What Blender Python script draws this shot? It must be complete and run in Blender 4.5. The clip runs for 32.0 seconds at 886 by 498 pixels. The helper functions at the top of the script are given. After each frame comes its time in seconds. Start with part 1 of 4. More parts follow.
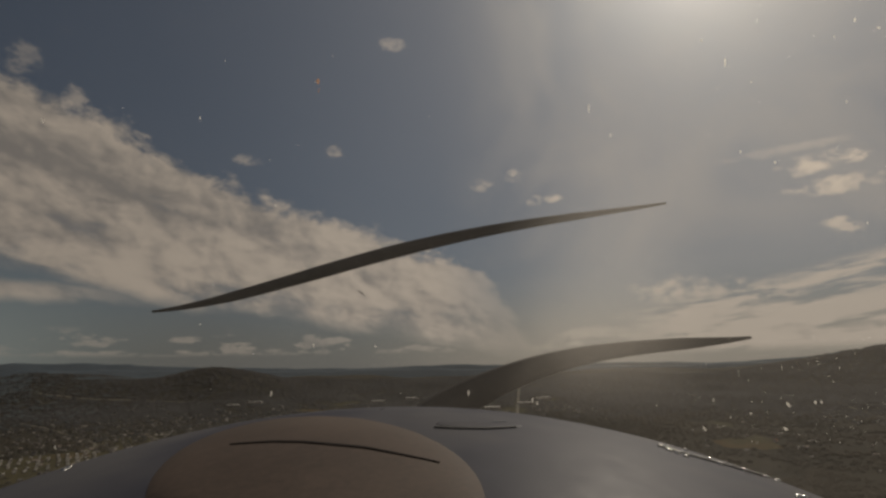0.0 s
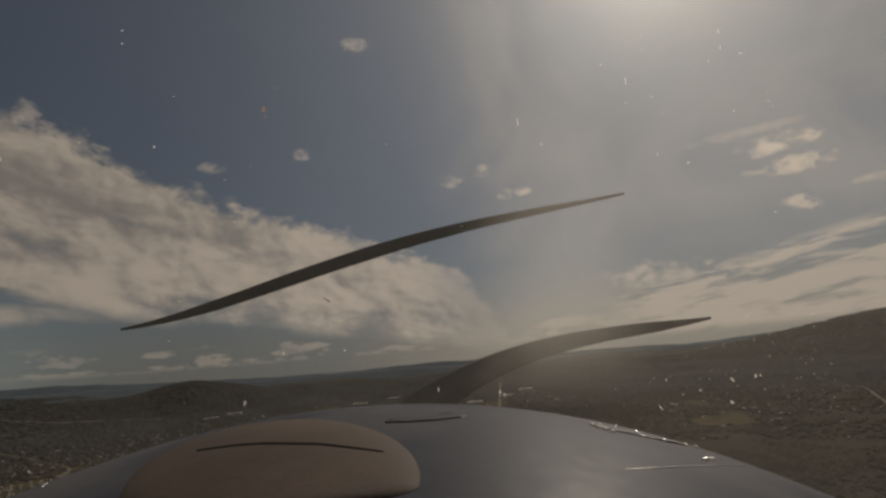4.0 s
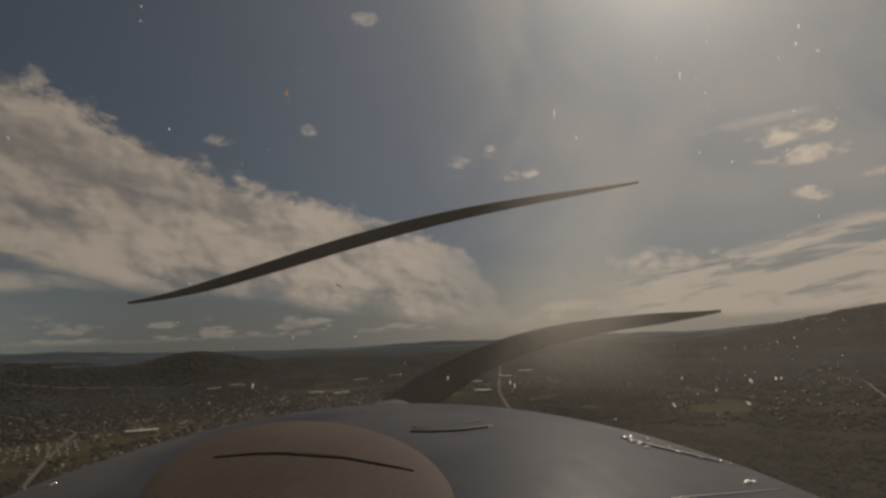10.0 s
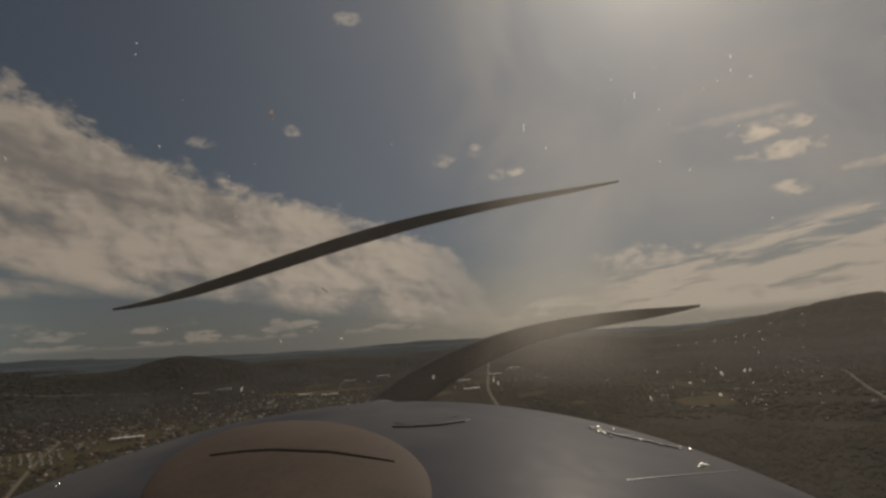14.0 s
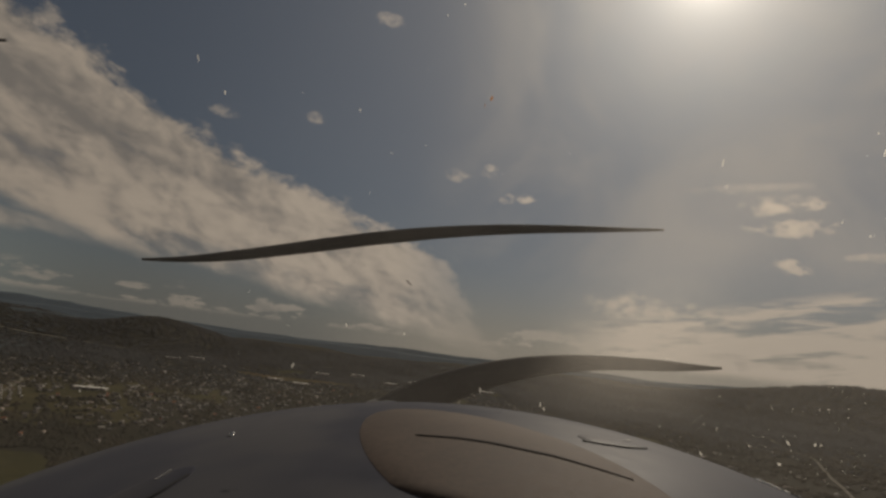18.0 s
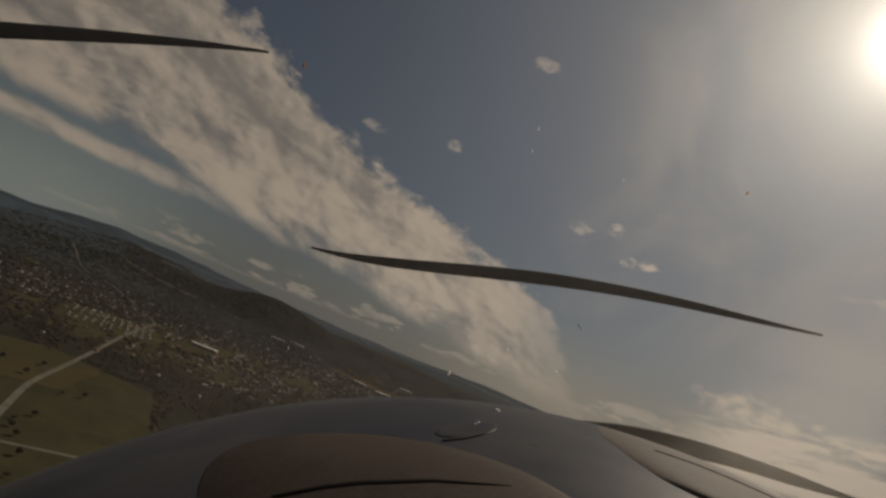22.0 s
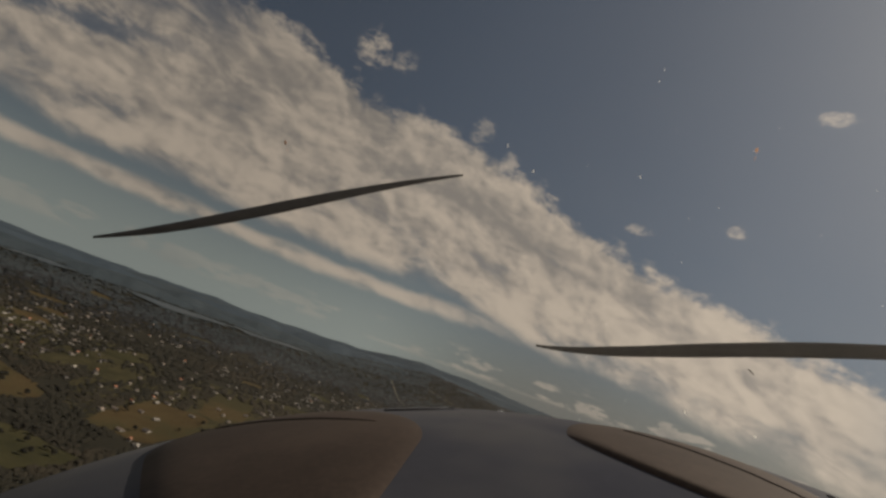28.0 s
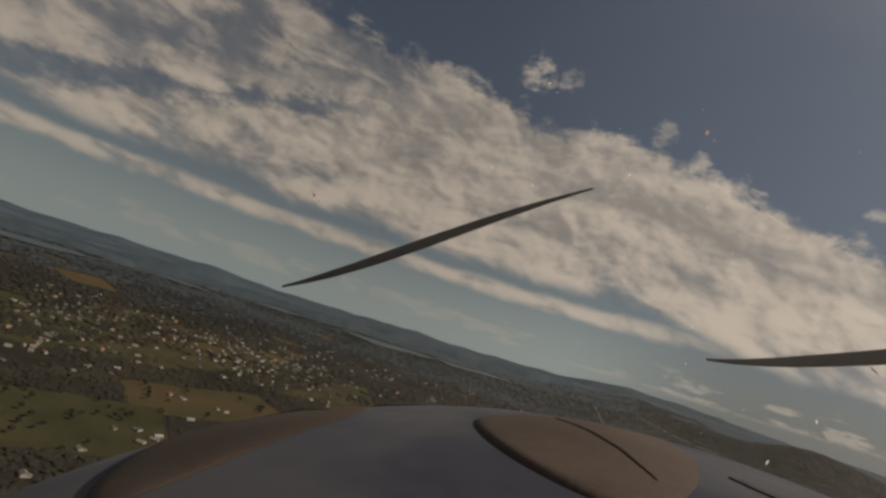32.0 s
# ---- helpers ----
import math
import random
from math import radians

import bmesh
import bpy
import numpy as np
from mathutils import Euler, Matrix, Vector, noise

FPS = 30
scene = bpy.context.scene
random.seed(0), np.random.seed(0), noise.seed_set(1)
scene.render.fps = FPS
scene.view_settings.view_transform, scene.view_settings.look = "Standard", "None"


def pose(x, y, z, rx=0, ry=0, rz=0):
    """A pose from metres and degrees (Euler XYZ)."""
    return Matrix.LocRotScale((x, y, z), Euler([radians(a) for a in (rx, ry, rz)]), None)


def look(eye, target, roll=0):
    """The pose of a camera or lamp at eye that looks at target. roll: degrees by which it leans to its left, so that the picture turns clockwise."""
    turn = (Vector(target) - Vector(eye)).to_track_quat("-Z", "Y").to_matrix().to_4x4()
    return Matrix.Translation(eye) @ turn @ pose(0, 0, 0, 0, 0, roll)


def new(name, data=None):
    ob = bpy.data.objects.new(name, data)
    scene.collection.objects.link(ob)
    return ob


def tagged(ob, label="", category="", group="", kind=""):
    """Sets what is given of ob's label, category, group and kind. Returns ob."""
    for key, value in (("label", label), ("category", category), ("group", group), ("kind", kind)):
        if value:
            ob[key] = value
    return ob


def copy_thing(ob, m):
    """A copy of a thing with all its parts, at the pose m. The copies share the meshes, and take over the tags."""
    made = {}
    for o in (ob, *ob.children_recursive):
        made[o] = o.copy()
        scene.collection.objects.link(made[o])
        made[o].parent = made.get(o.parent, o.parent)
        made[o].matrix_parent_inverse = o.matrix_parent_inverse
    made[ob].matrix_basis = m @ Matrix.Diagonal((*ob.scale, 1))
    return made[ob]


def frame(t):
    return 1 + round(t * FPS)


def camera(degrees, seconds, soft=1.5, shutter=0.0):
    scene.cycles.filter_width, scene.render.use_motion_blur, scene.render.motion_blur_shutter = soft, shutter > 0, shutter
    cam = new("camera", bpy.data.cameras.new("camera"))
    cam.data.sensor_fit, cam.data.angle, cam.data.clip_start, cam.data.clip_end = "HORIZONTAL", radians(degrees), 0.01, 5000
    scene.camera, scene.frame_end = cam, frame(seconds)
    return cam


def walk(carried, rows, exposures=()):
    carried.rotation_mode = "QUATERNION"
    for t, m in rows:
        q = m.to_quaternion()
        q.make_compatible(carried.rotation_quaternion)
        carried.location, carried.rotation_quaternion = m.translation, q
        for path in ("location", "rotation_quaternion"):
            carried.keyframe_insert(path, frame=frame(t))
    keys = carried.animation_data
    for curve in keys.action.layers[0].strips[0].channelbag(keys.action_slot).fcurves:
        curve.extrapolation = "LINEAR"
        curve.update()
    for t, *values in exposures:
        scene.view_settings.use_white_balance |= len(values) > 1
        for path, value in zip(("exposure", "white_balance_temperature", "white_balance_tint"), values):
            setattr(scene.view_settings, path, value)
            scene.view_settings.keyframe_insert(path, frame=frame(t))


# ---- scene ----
# The camera looks out over an aircraft's nose. Each row: seconds, heading (degrees to the left), pitch up, lean to the left, and the eye, in metres from EYE.
cam = camera(79.06, 32.0, soft=2.8)
EYE = Vector((0.0, 0.0, 300.0))


def facing(heading, pitch, lean):
    h, p = radians(heading), radians(pitch)
    way = Vector((-math.sin(h) * math.cos(p), math.cos(h) * math.cos(p), math.sin(p)))
    return look((0, 0, 0), way, lean)


REST = facing(-1.3, 11.0, -2.2)          # attitude in which the aircraft stands
TURNED = facing(36.0, 7.0, 22.5)        # attitude for which a second set of nose fittings is added
REACH, ROUND = 0.890, 0.750             # from the eye to the middle of the round cowling, and the cowling's radius
NOSE = REACH * Vector((-0.0248, -0.9585, -0.2842))   # that middle, as the camera sees it (right, up, back)

ATTITUDE = (
    (0, 0.50, 12.34, -1.28, 0.005, 0.004, -0.008), (0.5, 0.35, 12.10, -2.01, 0.012, -0.002, -0.007),
    (1, 0.44, 12.14, -2.49, 0.018, -0.008, -0.008), (1.5, 0.25, 12.32, -1.82, 0.010, -0.005, -0.008),
    (2, -0.44, 11.29, -1.43, 0.001, 0.000, -0.001), (2.5, -1.43, 11.29, -1.01, -0.010, 0.006, -0.001),
    (4.5, -2.40, 12.08, -5.74, 0.034, -0.038, -0.010), (5, -1.69, 12.16, -2.36, 0.005, -0.021, -0.008),
    (5.5, -2.23, 13.10, -2.77, 0.004, -0.018, -0.015), (6, -1.87, 13.41, -2.95, 0.008, -0.020, -0.017),
    (6.5, -0.84, 12.79, -1.46, -0.001, -0.007, -0.012), (7, -0.18, 11.95, -0.41, -0.008, 0.006, -0.005),
    (7.5, -0.15, 10.94, 0.19, -0.014, 0.015, 0.002), (8, -0.48, 10.53, -0.56, -0.009, 0.014, 0.005),
    (8.5, -0.62, 10.68, -1.17, -0.003, 0.009, 0.004), (9, -0.72, 10.27, -1.76, 0.002, 0.004, 0.007),
    (9.5, -1.35, 10.10, -2.45, 0.006, -0.004, 0.008), (10, -1.67, 9.86, -3.12, 0.011, -0.012, 0.010),
    (10.5, -2.10, 9.81, -2.71, 0.005, -0.012, 0.010), (11, -2.51, 9.58, -1.98, -0.006, -0.005, 0.012),
    (11.5, -2.90, 9.20, -1.59, -0.013, 0.001, 0.015), (12, -3.11, 9.39, -2.22, -0.008, -0.002, 0.013),
    (12.5, -3.08, 9.62, -4.20, 0.013, -0.021, 0.011), (13, -2.89, 9.59, -5.33, 0.029, -0.040, 0.011),
    (13.5, -2.71, 9.59, -5.31, 0.031, -0.047, 0.011), (14, -3.12, 9.69, -4.35, 0.017, -0.040, 0.011),
    (14.5, -3.96, 9.59, -3.76, 0.004, -0.030, 0.012), (16.5, -4.10, 10.05, 1.95, -0.054, 0.007, 0.009),
    (17, -3.64, 10.16, 3.65, -0.075, 0.010, 0.008), (17.5, -3.10, 10.42, 5.37, -0.101, -0.004, 0.007),
    (18, -3.26, 11.05, 6.67, -0.129, -0.020, 0.001), (18.5, -2.14, 11.29, 8.97, -0.164, -0.023, -0.005),
    (19, -0.09, 11.30, 11.54, -0.189, -0.015, -0.011), (19.5, 0.87, 11.58, 13.64, -0.213, -0.010, -0.019),
    (20, 2.13, 11.86, 15.20, -0.229, -0.035, -0.026), (20.5, 2.66, 12.07, 17.20, -0.251, -0.073, -0.035),
    (21, 3.97, 12.31, 19.30, -0.264, -0.097, -0.044), (21.5, 6.05, 12.55, 20.40, -0.257, -0.112, -0.050),
    (22, 9.35, 11.88, 22.00, -0.243, -0.118, -0.050), (22.5, 12.03, 11.79, 22.90, -0.232, -0.115, -0.053),
    (23, 16.86, 11.07, 25.50, -0.223, -0.110, -0.058), (23.5, 20.10, 11.00, 27.90, -0.220, -0.117, -0.068),
    (24, 22.83, 11.60, 27.60, -0.200, -0.106, -0.072), (24.5, 25.84, 11.50, 25.10, -0.164, -0.080, -0.063),
    (25, 29.15, 12.17, 22.50, -0.119, -0.070, -0.060), (25.5, 31.71, 11.50, 23.40, -0.113, -0.065, -0.059),
    (27.5, 38.55, 13.43, 20.00, -0.022, -0.060, -0.060), (28, 40.96, 12.99, 20.10, 0.007, -0.067, -0.056),
    (28.5, 43.57, 11.93, 20.30, 0.025, -0.063, -0.049), (29, 47.36, 11.36, 18.90, 0.069, -0.048, -0.040),
    (29.5, 49.28, 10.60, 19.20, 0.081, -0.044, -0.035), (30, 51.16, 10.00, 19.00, 0.095, -0.035, -0.029),
    (30.5, 53.33, 9.60, 18.60, 0.112, -0.023, -0.025), (31, 54.99, 9.50, 18.40, 0.125, -0.015, -0.023),
    (31.5, 57.72, 9.48, 17.60, 0.151, 0.002, -0.020), (32, 60.73, 9.21, 17.50, 0.169, 0.018, -0.018),
)


CORE = EYE + REST.to_3x3() @ NOSE       # the middle of the cowling, in the world


def seat(heading, pitch, lean, x, y, z):
    """The camera, carried a little way round the cowling as it leans and turns."""
    return Matrix.Translation(EYE + Vector((x, y, z))) @ facing(heading, pitch, lean)


walk(cam, [(t, seat(*row)) for t, *row in ATTITUDE], [(0, -0.15, 6960, 11.4), (7, -0.15, 6980, 11.4), (11, -0.15, 7060, 11.2), (17.5, -0.15, 7120, 11.4), (20, -0.34, 7230, 12), (21, -0.32, 7280, 12), (22.5, -0.02, 7290, 11.8), (25, 0.28, 7160, 11), (28, 0.42, 7060, 10.8), (32, 0.58, 6900, 11)])
PLANE = Matrix.Translation(EYE) @ REST @ pose(0, 0, 0, -90)   # x right, y ahead, z up, as seen from the seat at rest
SECOND_SET = PLANE.inverted() @ Matrix.Translation(CORE - TURNED.to_3x3() @ NOSE) @ TURNED @ pose(0, 0, 0, -90)   # place of that added second set, in the same axes

# ---- sky and sun ----
SUN_AZ, SUN_EL = 30.2, 39.5              # degrees to the right of ahead, above the horizon
sun_way = Vector((math.sin(radians(SUN_AZ)) * math.cos(radians(SUN_EL)), math.cos(radians(SUN_AZ)) * math.cos(radians(SUN_EL)), math.sin(radians(SUN_EL))))
sun = new("sun", bpy.data.lights.new("sun", "SUN"))
sun.data.energy, sun.data.angle, sun.data.color = 2.6, radians(0.53), (1.0, 0.93, 0.82)
sun.matrix_world = look((0, 0, 900), Vector((0, 0, 900)) - sun_way)

world = bpy.data.worlds.new("sky")
scene.world = world
world.use_nodes = True
W = world.node_tree
W.nodes.clear()


class Sock:
    """A value in a node tree, with arithmetic."""
    tree = W

    def __init__(self, s):
        self.s = s

    def op(self, kind, *others, clamp=False):
        n = Sock.tree.nodes.new("ShaderNodeMath")
        n.operation, n.use_clamp = kind, clamp
        for i, v in enumerate((self, *others)):
            if isinstance(v, Sock):
                Sock.tree.links.new(v.s, n.inputs[i])
            else:
                n.inputs[i].default_value = v
        return Sock(n.outputs[0])

    def __add__(self, o): return self.op("ADD", o)
    def __sub__(self, o): return self.op("SUBTRACT", o)
    def __mul__(self, o): return self.op("MULTIPLY", o)
    def __truediv__(self, o): return self.op("DIVIDE", o)

    def between(self, a, b, lo=0.0, hi=1.0):
        n = Sock.tree.nodes.new("ShaderNodeMapRange")
        n.interpolation_type = "SMOOTHSTEP"
        Sock.tree.links.new(self.s, n.inputs[0])
        for i, v in ((1, a), (2, b), (3, lo), (4, hi)):
            n.inputs[i].default_value = v
        return Sock(n.outputs[0])


def vec(x, y, z=0.0):
    n = Sock.tree.nodes.new("ShaderNodeCombineXYZ")
    for i, v in enumerate((x, y, z)):
        if isinstance(v, Sock):
            Sock.tree.links.new(v.s, n.inputs[i])
        else:
            n.inputs[i].default_value = v
    return Sock(n.outputs[0])


def grain(at, scale, detail=6.0, rough=0.55, warp=0.0):
    n = Sock.tree.nodes.new("ShaderNodeTexNoise")
    Sock.tree.links.new(at.s, n.inputs["Vector"])
    n.inputs["Scale"].default_value, n.inputs["Detail"].default_value = scale, detail
    n.inputs["Roughness"].default_value, n.inputs["Distortion"].default_value = rough, warp
    return Sock(n.outputs[0])


def blend(f, a, b, kind="MIX"):
    n = Sock.tree.nodes.new("ShaderNodeMix")
    n.data_type, n.blend_type = "RGBA", kind
    for i, v in ((0, f), (6, a), (7, b)):
        if isinstance(v, Sock):
            Sock.tree.links.new(v.s, n.inputs[i])
        else:
            n.inputs[i].default_value = v if i == 0 else (*v, 1.0)
    return Sock(n.outputs[2])


def build_sky():
    coord = W.nodes.new("ShaderNodeTexCoord")
    split = W.nodes.new("ShaderNodeSeparateXYZ")
    W.links.new(coord.outputs["Generated"], split.inputs[0])
    x, y, z = (Sock(o) for o in split.outputs)
    sky = W.nodes.new("ShaderNodeTexSky")
    sky.sky_type, sky.sun_disc = "NISHITA", False
    sky.sun_elevation, sky.sun_rotation = radians(SUN_EL), radians(SUN_AZ)
    sky.air_density, sky.dust_density, sky.ozone_density = 1.0, 1.2, 1.0
    az = (x * -1.0).op("ARCTAN2", y) * 57.2958              # degrees to the left
    el = z.op("ARCSINE") * 57.2958
    tilt = el - (az * 0.27).op("MINIMUM", az * 0.08 + 8.0)    # along the bank's own slope
    big = grain(vec(az * 0.055, tilt * 0.11), 1.0, 7.0, 0.55, 0.6)
    lumps = grain(vec(az * 0.13 + 7.0, tilt * 0.30), 1.0, 9.0, 0.60, 0.3)
    fine = grain(vec(az * 0.5, el * 0.7), 1.0, 6.0, 0.62)
    # billows: thicker cloud is brighter on the side that faces the sun
    billow = grain(vec(az * 0.26, tilt * 0.36), 1.0, 3.5, 0.52, 0.4)
    beside = grain(vec(az * 0.26 - 0.16, tilt * 0.36 + 0.22), 1.0, 3.5, 0.52, 0.4)
    relief = (billow - beside) * 0.36
    # the large bank: its top falls away to the right, its underside too
    top = (az * 0.31 + 11.6).op("MINIMUM", az * 0.10 + 20.2).op("MINIMUM", (az + 9.0) * 1.5 + 2.2)
    foot = ((az * -1.0 + 42.0).op("MAXIMUM", 0.0) * -0.165) + 9.0
    above = top - el + (big - 0.5) * 5.0 + (lumps - 0.5) * 5.0 + (fine - 0.5) * 4.2
    below = el - foot + (big - 0.5) * 2.6 + (lumps - 0.5) * 2.0
    holes = (lumps * 0.6 + big * 0.4 + below * 0.012 - above * 0.004).between(0.36, 0.50)
    bank = az.between(-9.0, 3.0, 0.25, 1.0) * above.between(-0.5, 1.5) * below.between(-0.5, 1.3) * (holes * 0.5 + 0.5)
    # far to the left a ragged gap parts a thinner upper layer from the bank
    split_at = el + az * 0.30 - 42.3
    gap = (split_at.op("ABSOLUTE") + (lumps - 0.5) * 5.0 + (fine - 0.5) * 3.0).between(0.1, 1.7, 1.0, 0.0) * az.between(68.0, 80.0) * 0.8
    upper = (split_at + (big - 0.5) * 6.0).between(0.5, 4.0) * az.between(54.0, 68.0) * lumps.between(0.40, 0.62, 0.62, 0.12)
    bank = bank * (gap * -1.0 + 1.0) * (upper * -1.0 + 1.0)
    # a lower streak, beyond a strip of blue
    run = el + (lumps - 0.5) * 1.6 + (big - 0.5) * 1.2
    streak = run.between(5.9, 6.8) * run.between(7.3, 8.1, 1.0, 0.0) * az.between(26.0, 42.0) * (lumps.between(0.30, 0.52) * 0.55 + 0.35)
    # low puffs along the horizon, and layered cloud to the right
    low = grain(vec(az * 0.16, el * 0.55), 1.0, 7.0, 0.62)
    puffs = (low - (el - 1.6) * 0.035).between(0.475, 0.535) * el.between(1.3, 1.9) * el.between(3.2, 4.4, 1.0, 0.0) * az.between(30.0, 50.0, 0.42, 0.22)
    layers = grain(vec(az * 0.12 + 3.0, (el + az * 0.10) * 0.75), 1.0, 8.0, 0.6, 0.3)
    right = (layers + el.between(2.0, 7.5, 0.11, -0.02)).between(0.43, 0.57) * az.between(-24.0, -16.0, 1.0, 0.0) * (el + az * 0.17).between(1.2, 2.6, 1.0, 0.0) * el.between(0.5, 1.6) * 0.9
    veil = grain(vec(az * 0.05, el * 0.06), 1.0, 5.0, 0.6, 1.0).between(0.35, 0.70) * az.between(-12.0, 2.0, 1.0, 0.0) * el.between(5.0, 14.0) * 0.55
    dens = bank.op("MAXIMUM", streak).op("MAXIMUM", puffs).op("MAXIMUM", right)
    # the sun's own disc and the glow round it
    dot = W.nodes.new("ShaderNodeVectorMath")
    dot.operation = "DOT_PRODUCT"
    W.links.new(coord.outputs["Generated"], dot.inputs[0])
    dot.inputs[1].default_value = sun_way
    near_sun = Sock(dot.outputs["Value"]).op("MAXIMUM", 0.0)
    # single small clouds: heading, height, width, thickness
    rag = grain(vec(az * 0.55, el * 0.9), 1.0, 7.0, 0.66)
    lift = None
    for a, e, wa, we, k in ((6.2, 33.2, 1.6, 0.6, 0.55), (12.6, 22.4, 0.9, 0.5, 0.6), (-7.6, 19.7, 1.0, 0.6, 0.7), (-11.6, 17.1, 0.8, 0.45, 0.8),
                            (-9.6, 17.0, 0.8, 0.5, 0.7), (-36.3, 16.8, 2.7, 0.75, 1.0), (-37.3, 14.7, 2.9, 0.65, 1.0), (-36.8, 11.2, 1.3, 0.7, 0.9), (-33.4, 18.5, 4.5, 0.4, 0.3), (-43.0, 12.1, 2.4, 0.35, 0.7), (41.3, 26.0, 1.2, 1.2, 0.35), (37.1, 23.6, 0.9, 1.1, 0.6),
                            (-24.0, 6.8, 4.0, 1.1, 0.8), (21.5, 20.9, 1.2, 0.5, 0.5), (56.2, 29.2, 1.7, 1.5, 0.75), (52.4, 29.3, 1.2, 0.9, 0.5), (-4.0, 19.0, 1.2, 0.6, 0.5)):
        far = ((az - a) / wa).op("POWER", 2.0) + ((el - e) / we).op("POWER", 2.0)
        dens = dens.op("MAXIMUM", (far * 0.5 + (rag - 0.5) * 4.6).between(-0.45, 0.95, k, 0.0))
        crisp = (far * 0.5).between(0.3, 1.0, 1.0, 0.0)
        lift = crisp if lift is None else lift.op("MAXIMUM", crisp)
    shade = (relief + lumps * 0.46 + big * 0.34 + fine * 0.20 + above.between(0.0, 5.0, 0.05, 0.0) + lift * 0.26 + right * ((layers - 0.5) * 1.1 + 0.05) - (el - 13.0) * 0.006).between(0.36, 0.62)
    light = blend(shade, (1.65, 1.56, 1.48), (3.5, 3.1, 2.65))
    light = blend(near_sun.between(0.80, 0.98), light, blend(1.0, light, (1.5, 1.45, 1.38), "MULTIPLY"))
    calm = W.nodes.new("ShaderNodeGamma")
    W.links.new(sky.outputs[0], calm.inputs[0])
    calm.inputs[1].default_value = 0.6
    clear_sky = blend(1.0, Sock(calm.outputs[0]), (0.308, 0.361, 0.418), "MULTIPLY")
    clear_sky = blend(el.between(-2.0, 15.0, 0.85, 0.0) * az.between(22.0, 48.0), clear_sky, (2.1, 2.45, 2.42))
    clear_sky = blend(el.between(-1.0, 10.0, 0.85, 0.0) * az.between(22.0, 46.0, 1.0, 0.0), clear_sky, blend(az.between(-6.0, 12.0), (1.9, 1.78, 1.55), (1.02, 1.06, 1.03)))
    tone = blend(veil, clear_sky, (2.4, 2.32, 2.22))
    tone = blend(dens, tone, light)
    away = az.between(4.0, 34.0, 1.0, 0.87) * az.between(32.0, 70.0, 1.0, 0.81)      # dimmer away from the sun
    tone = blend(1.0, tone, vec(away, away, away), "MULTIPLY")
    near = near_sun
    glow = near.op("POWER", 2600.0) * 60.0 + near.op("POWER", 1400.0) * 9.0 + near.op("POWER", 420.0) * 8.5 + near.op("POWER", 100.0) * 3.4 + near.op("POWER", 32.0) * 2.2 + near.op("POWER", 8.0) * 0.7 + near.op("POWER", 3.0) * 0.35
    halo = blend(1.0, blend(1.0, vec(glow, glow, glow), (1.0, 0.95, 0.86), "MULTIPLY"), tone, "ADD")
    back = W.nodes.new("ShaderNodeBackground")
    out = W.nodes.new("ShaderNodeOutputWorld")
    W.links.new(halo.s, back.inputs[0])
    back.inputs[1].default_value = 0.1
    W.links.new(back.outputs[0], out.inputs[0])


build_sky()

# ---- materials ----


def material(name, low, high, scale=1.0, rough=0.8, metal=0.0, bump=0.0, fine=0.0, per_object=0.0, islands=0.0, spot=None, shine=None, wide=None):
    """A surface whose colour wanders between two tones at two sizes; scale is lumps a metre."""
    m = bpy.data.materials.new(name)
    m.use_nodes = True
    Sock.tree = t = m.node_tree
    bsdf = t.nodes["Principled BSDF"]
    at = Sock(t.nodes.new("ShaderNodeTexCoord").outputs["Object"])
    a = grain(at, scale, 6.0, 0.6)
    b = grain(at, fine or scale * 9.0, 4.0, 0.6)
    f = (a * 0.65 + b * 0.35).between(0.34, 0.66)
    if per_object or islands:
        src = t.nodes.new("ShaderNodeObjectInfo").outputs["Random"] if per_object else t.nodes.new("ShaderNodeNewGeometry").outputs["Random Per Island"]
        f = (f * (1.0 - max(per_object, islands)) + Sock(src) * max(per_object, islands))
    tone = blend(f, low, high)
    if wide:
        tone = blend(grain(at, wide[1], 3.0, 0.6).between(0.42, 0.62), tone, wide[0])
    if spot:
        tone = blend(grain(at, spot[1], 5.0, 0.7).between(spot[2], spot[2] + 0.08), tone, spot[0])
    t.links.new(tone.s, bsdf.inputs["Base Color"])
    bsdf.inputs["Metallic"].default_value = metal
    if shine is not None:
        bsdf.inputs["Specular IOR Level"].default_value = shine
    t.links.new((b * 0.16 + (rough - 0.08)).s, bsdf.inputs["Roughness"])
    if bump:
        n = t.nodes.new("ShaderNodeBump")
        n.inputs["Strength"].default_value, n.inputs["Distance"].default_value = 0.6, bump
        t.links.new((a * 0.5 + b * 0.5).s, n.inputs["Height"])
        t.links.new(n.outputs[0], bsdf.inputs["Normal"])
    return m


M_GROUND = material("woodland_floor", (0.0205, 0.0192, 0.0145), (0.0340, 0.0305, 0.0220), 0.004, 0.95, fine=0.05, spot=((0.046, 0.0385, 0.0255), 0.006, 0.66), shine=0.03)
M_LEAF = material("tree_leaves", (0.0215, 0.0202, 0.0155), (0.0365, 0.0330, 0.0250), 0.02, 0.9, fine=0.7, islands=0.10, wide=((0.0415, 0.0350, 0.0255), 0.0035), shine=0.03)
# the next four carry distance haze in their base colours
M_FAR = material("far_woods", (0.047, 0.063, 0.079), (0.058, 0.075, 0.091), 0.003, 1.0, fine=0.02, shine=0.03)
M_LEAF_FAR = material("haze_toned_far_leaves", (0.031, 0.0315, 0.0330), (0.040, 0.0400, 0.0405), 0.004, 0.95, fine=0.1, islands=0.05, shine=0.03)
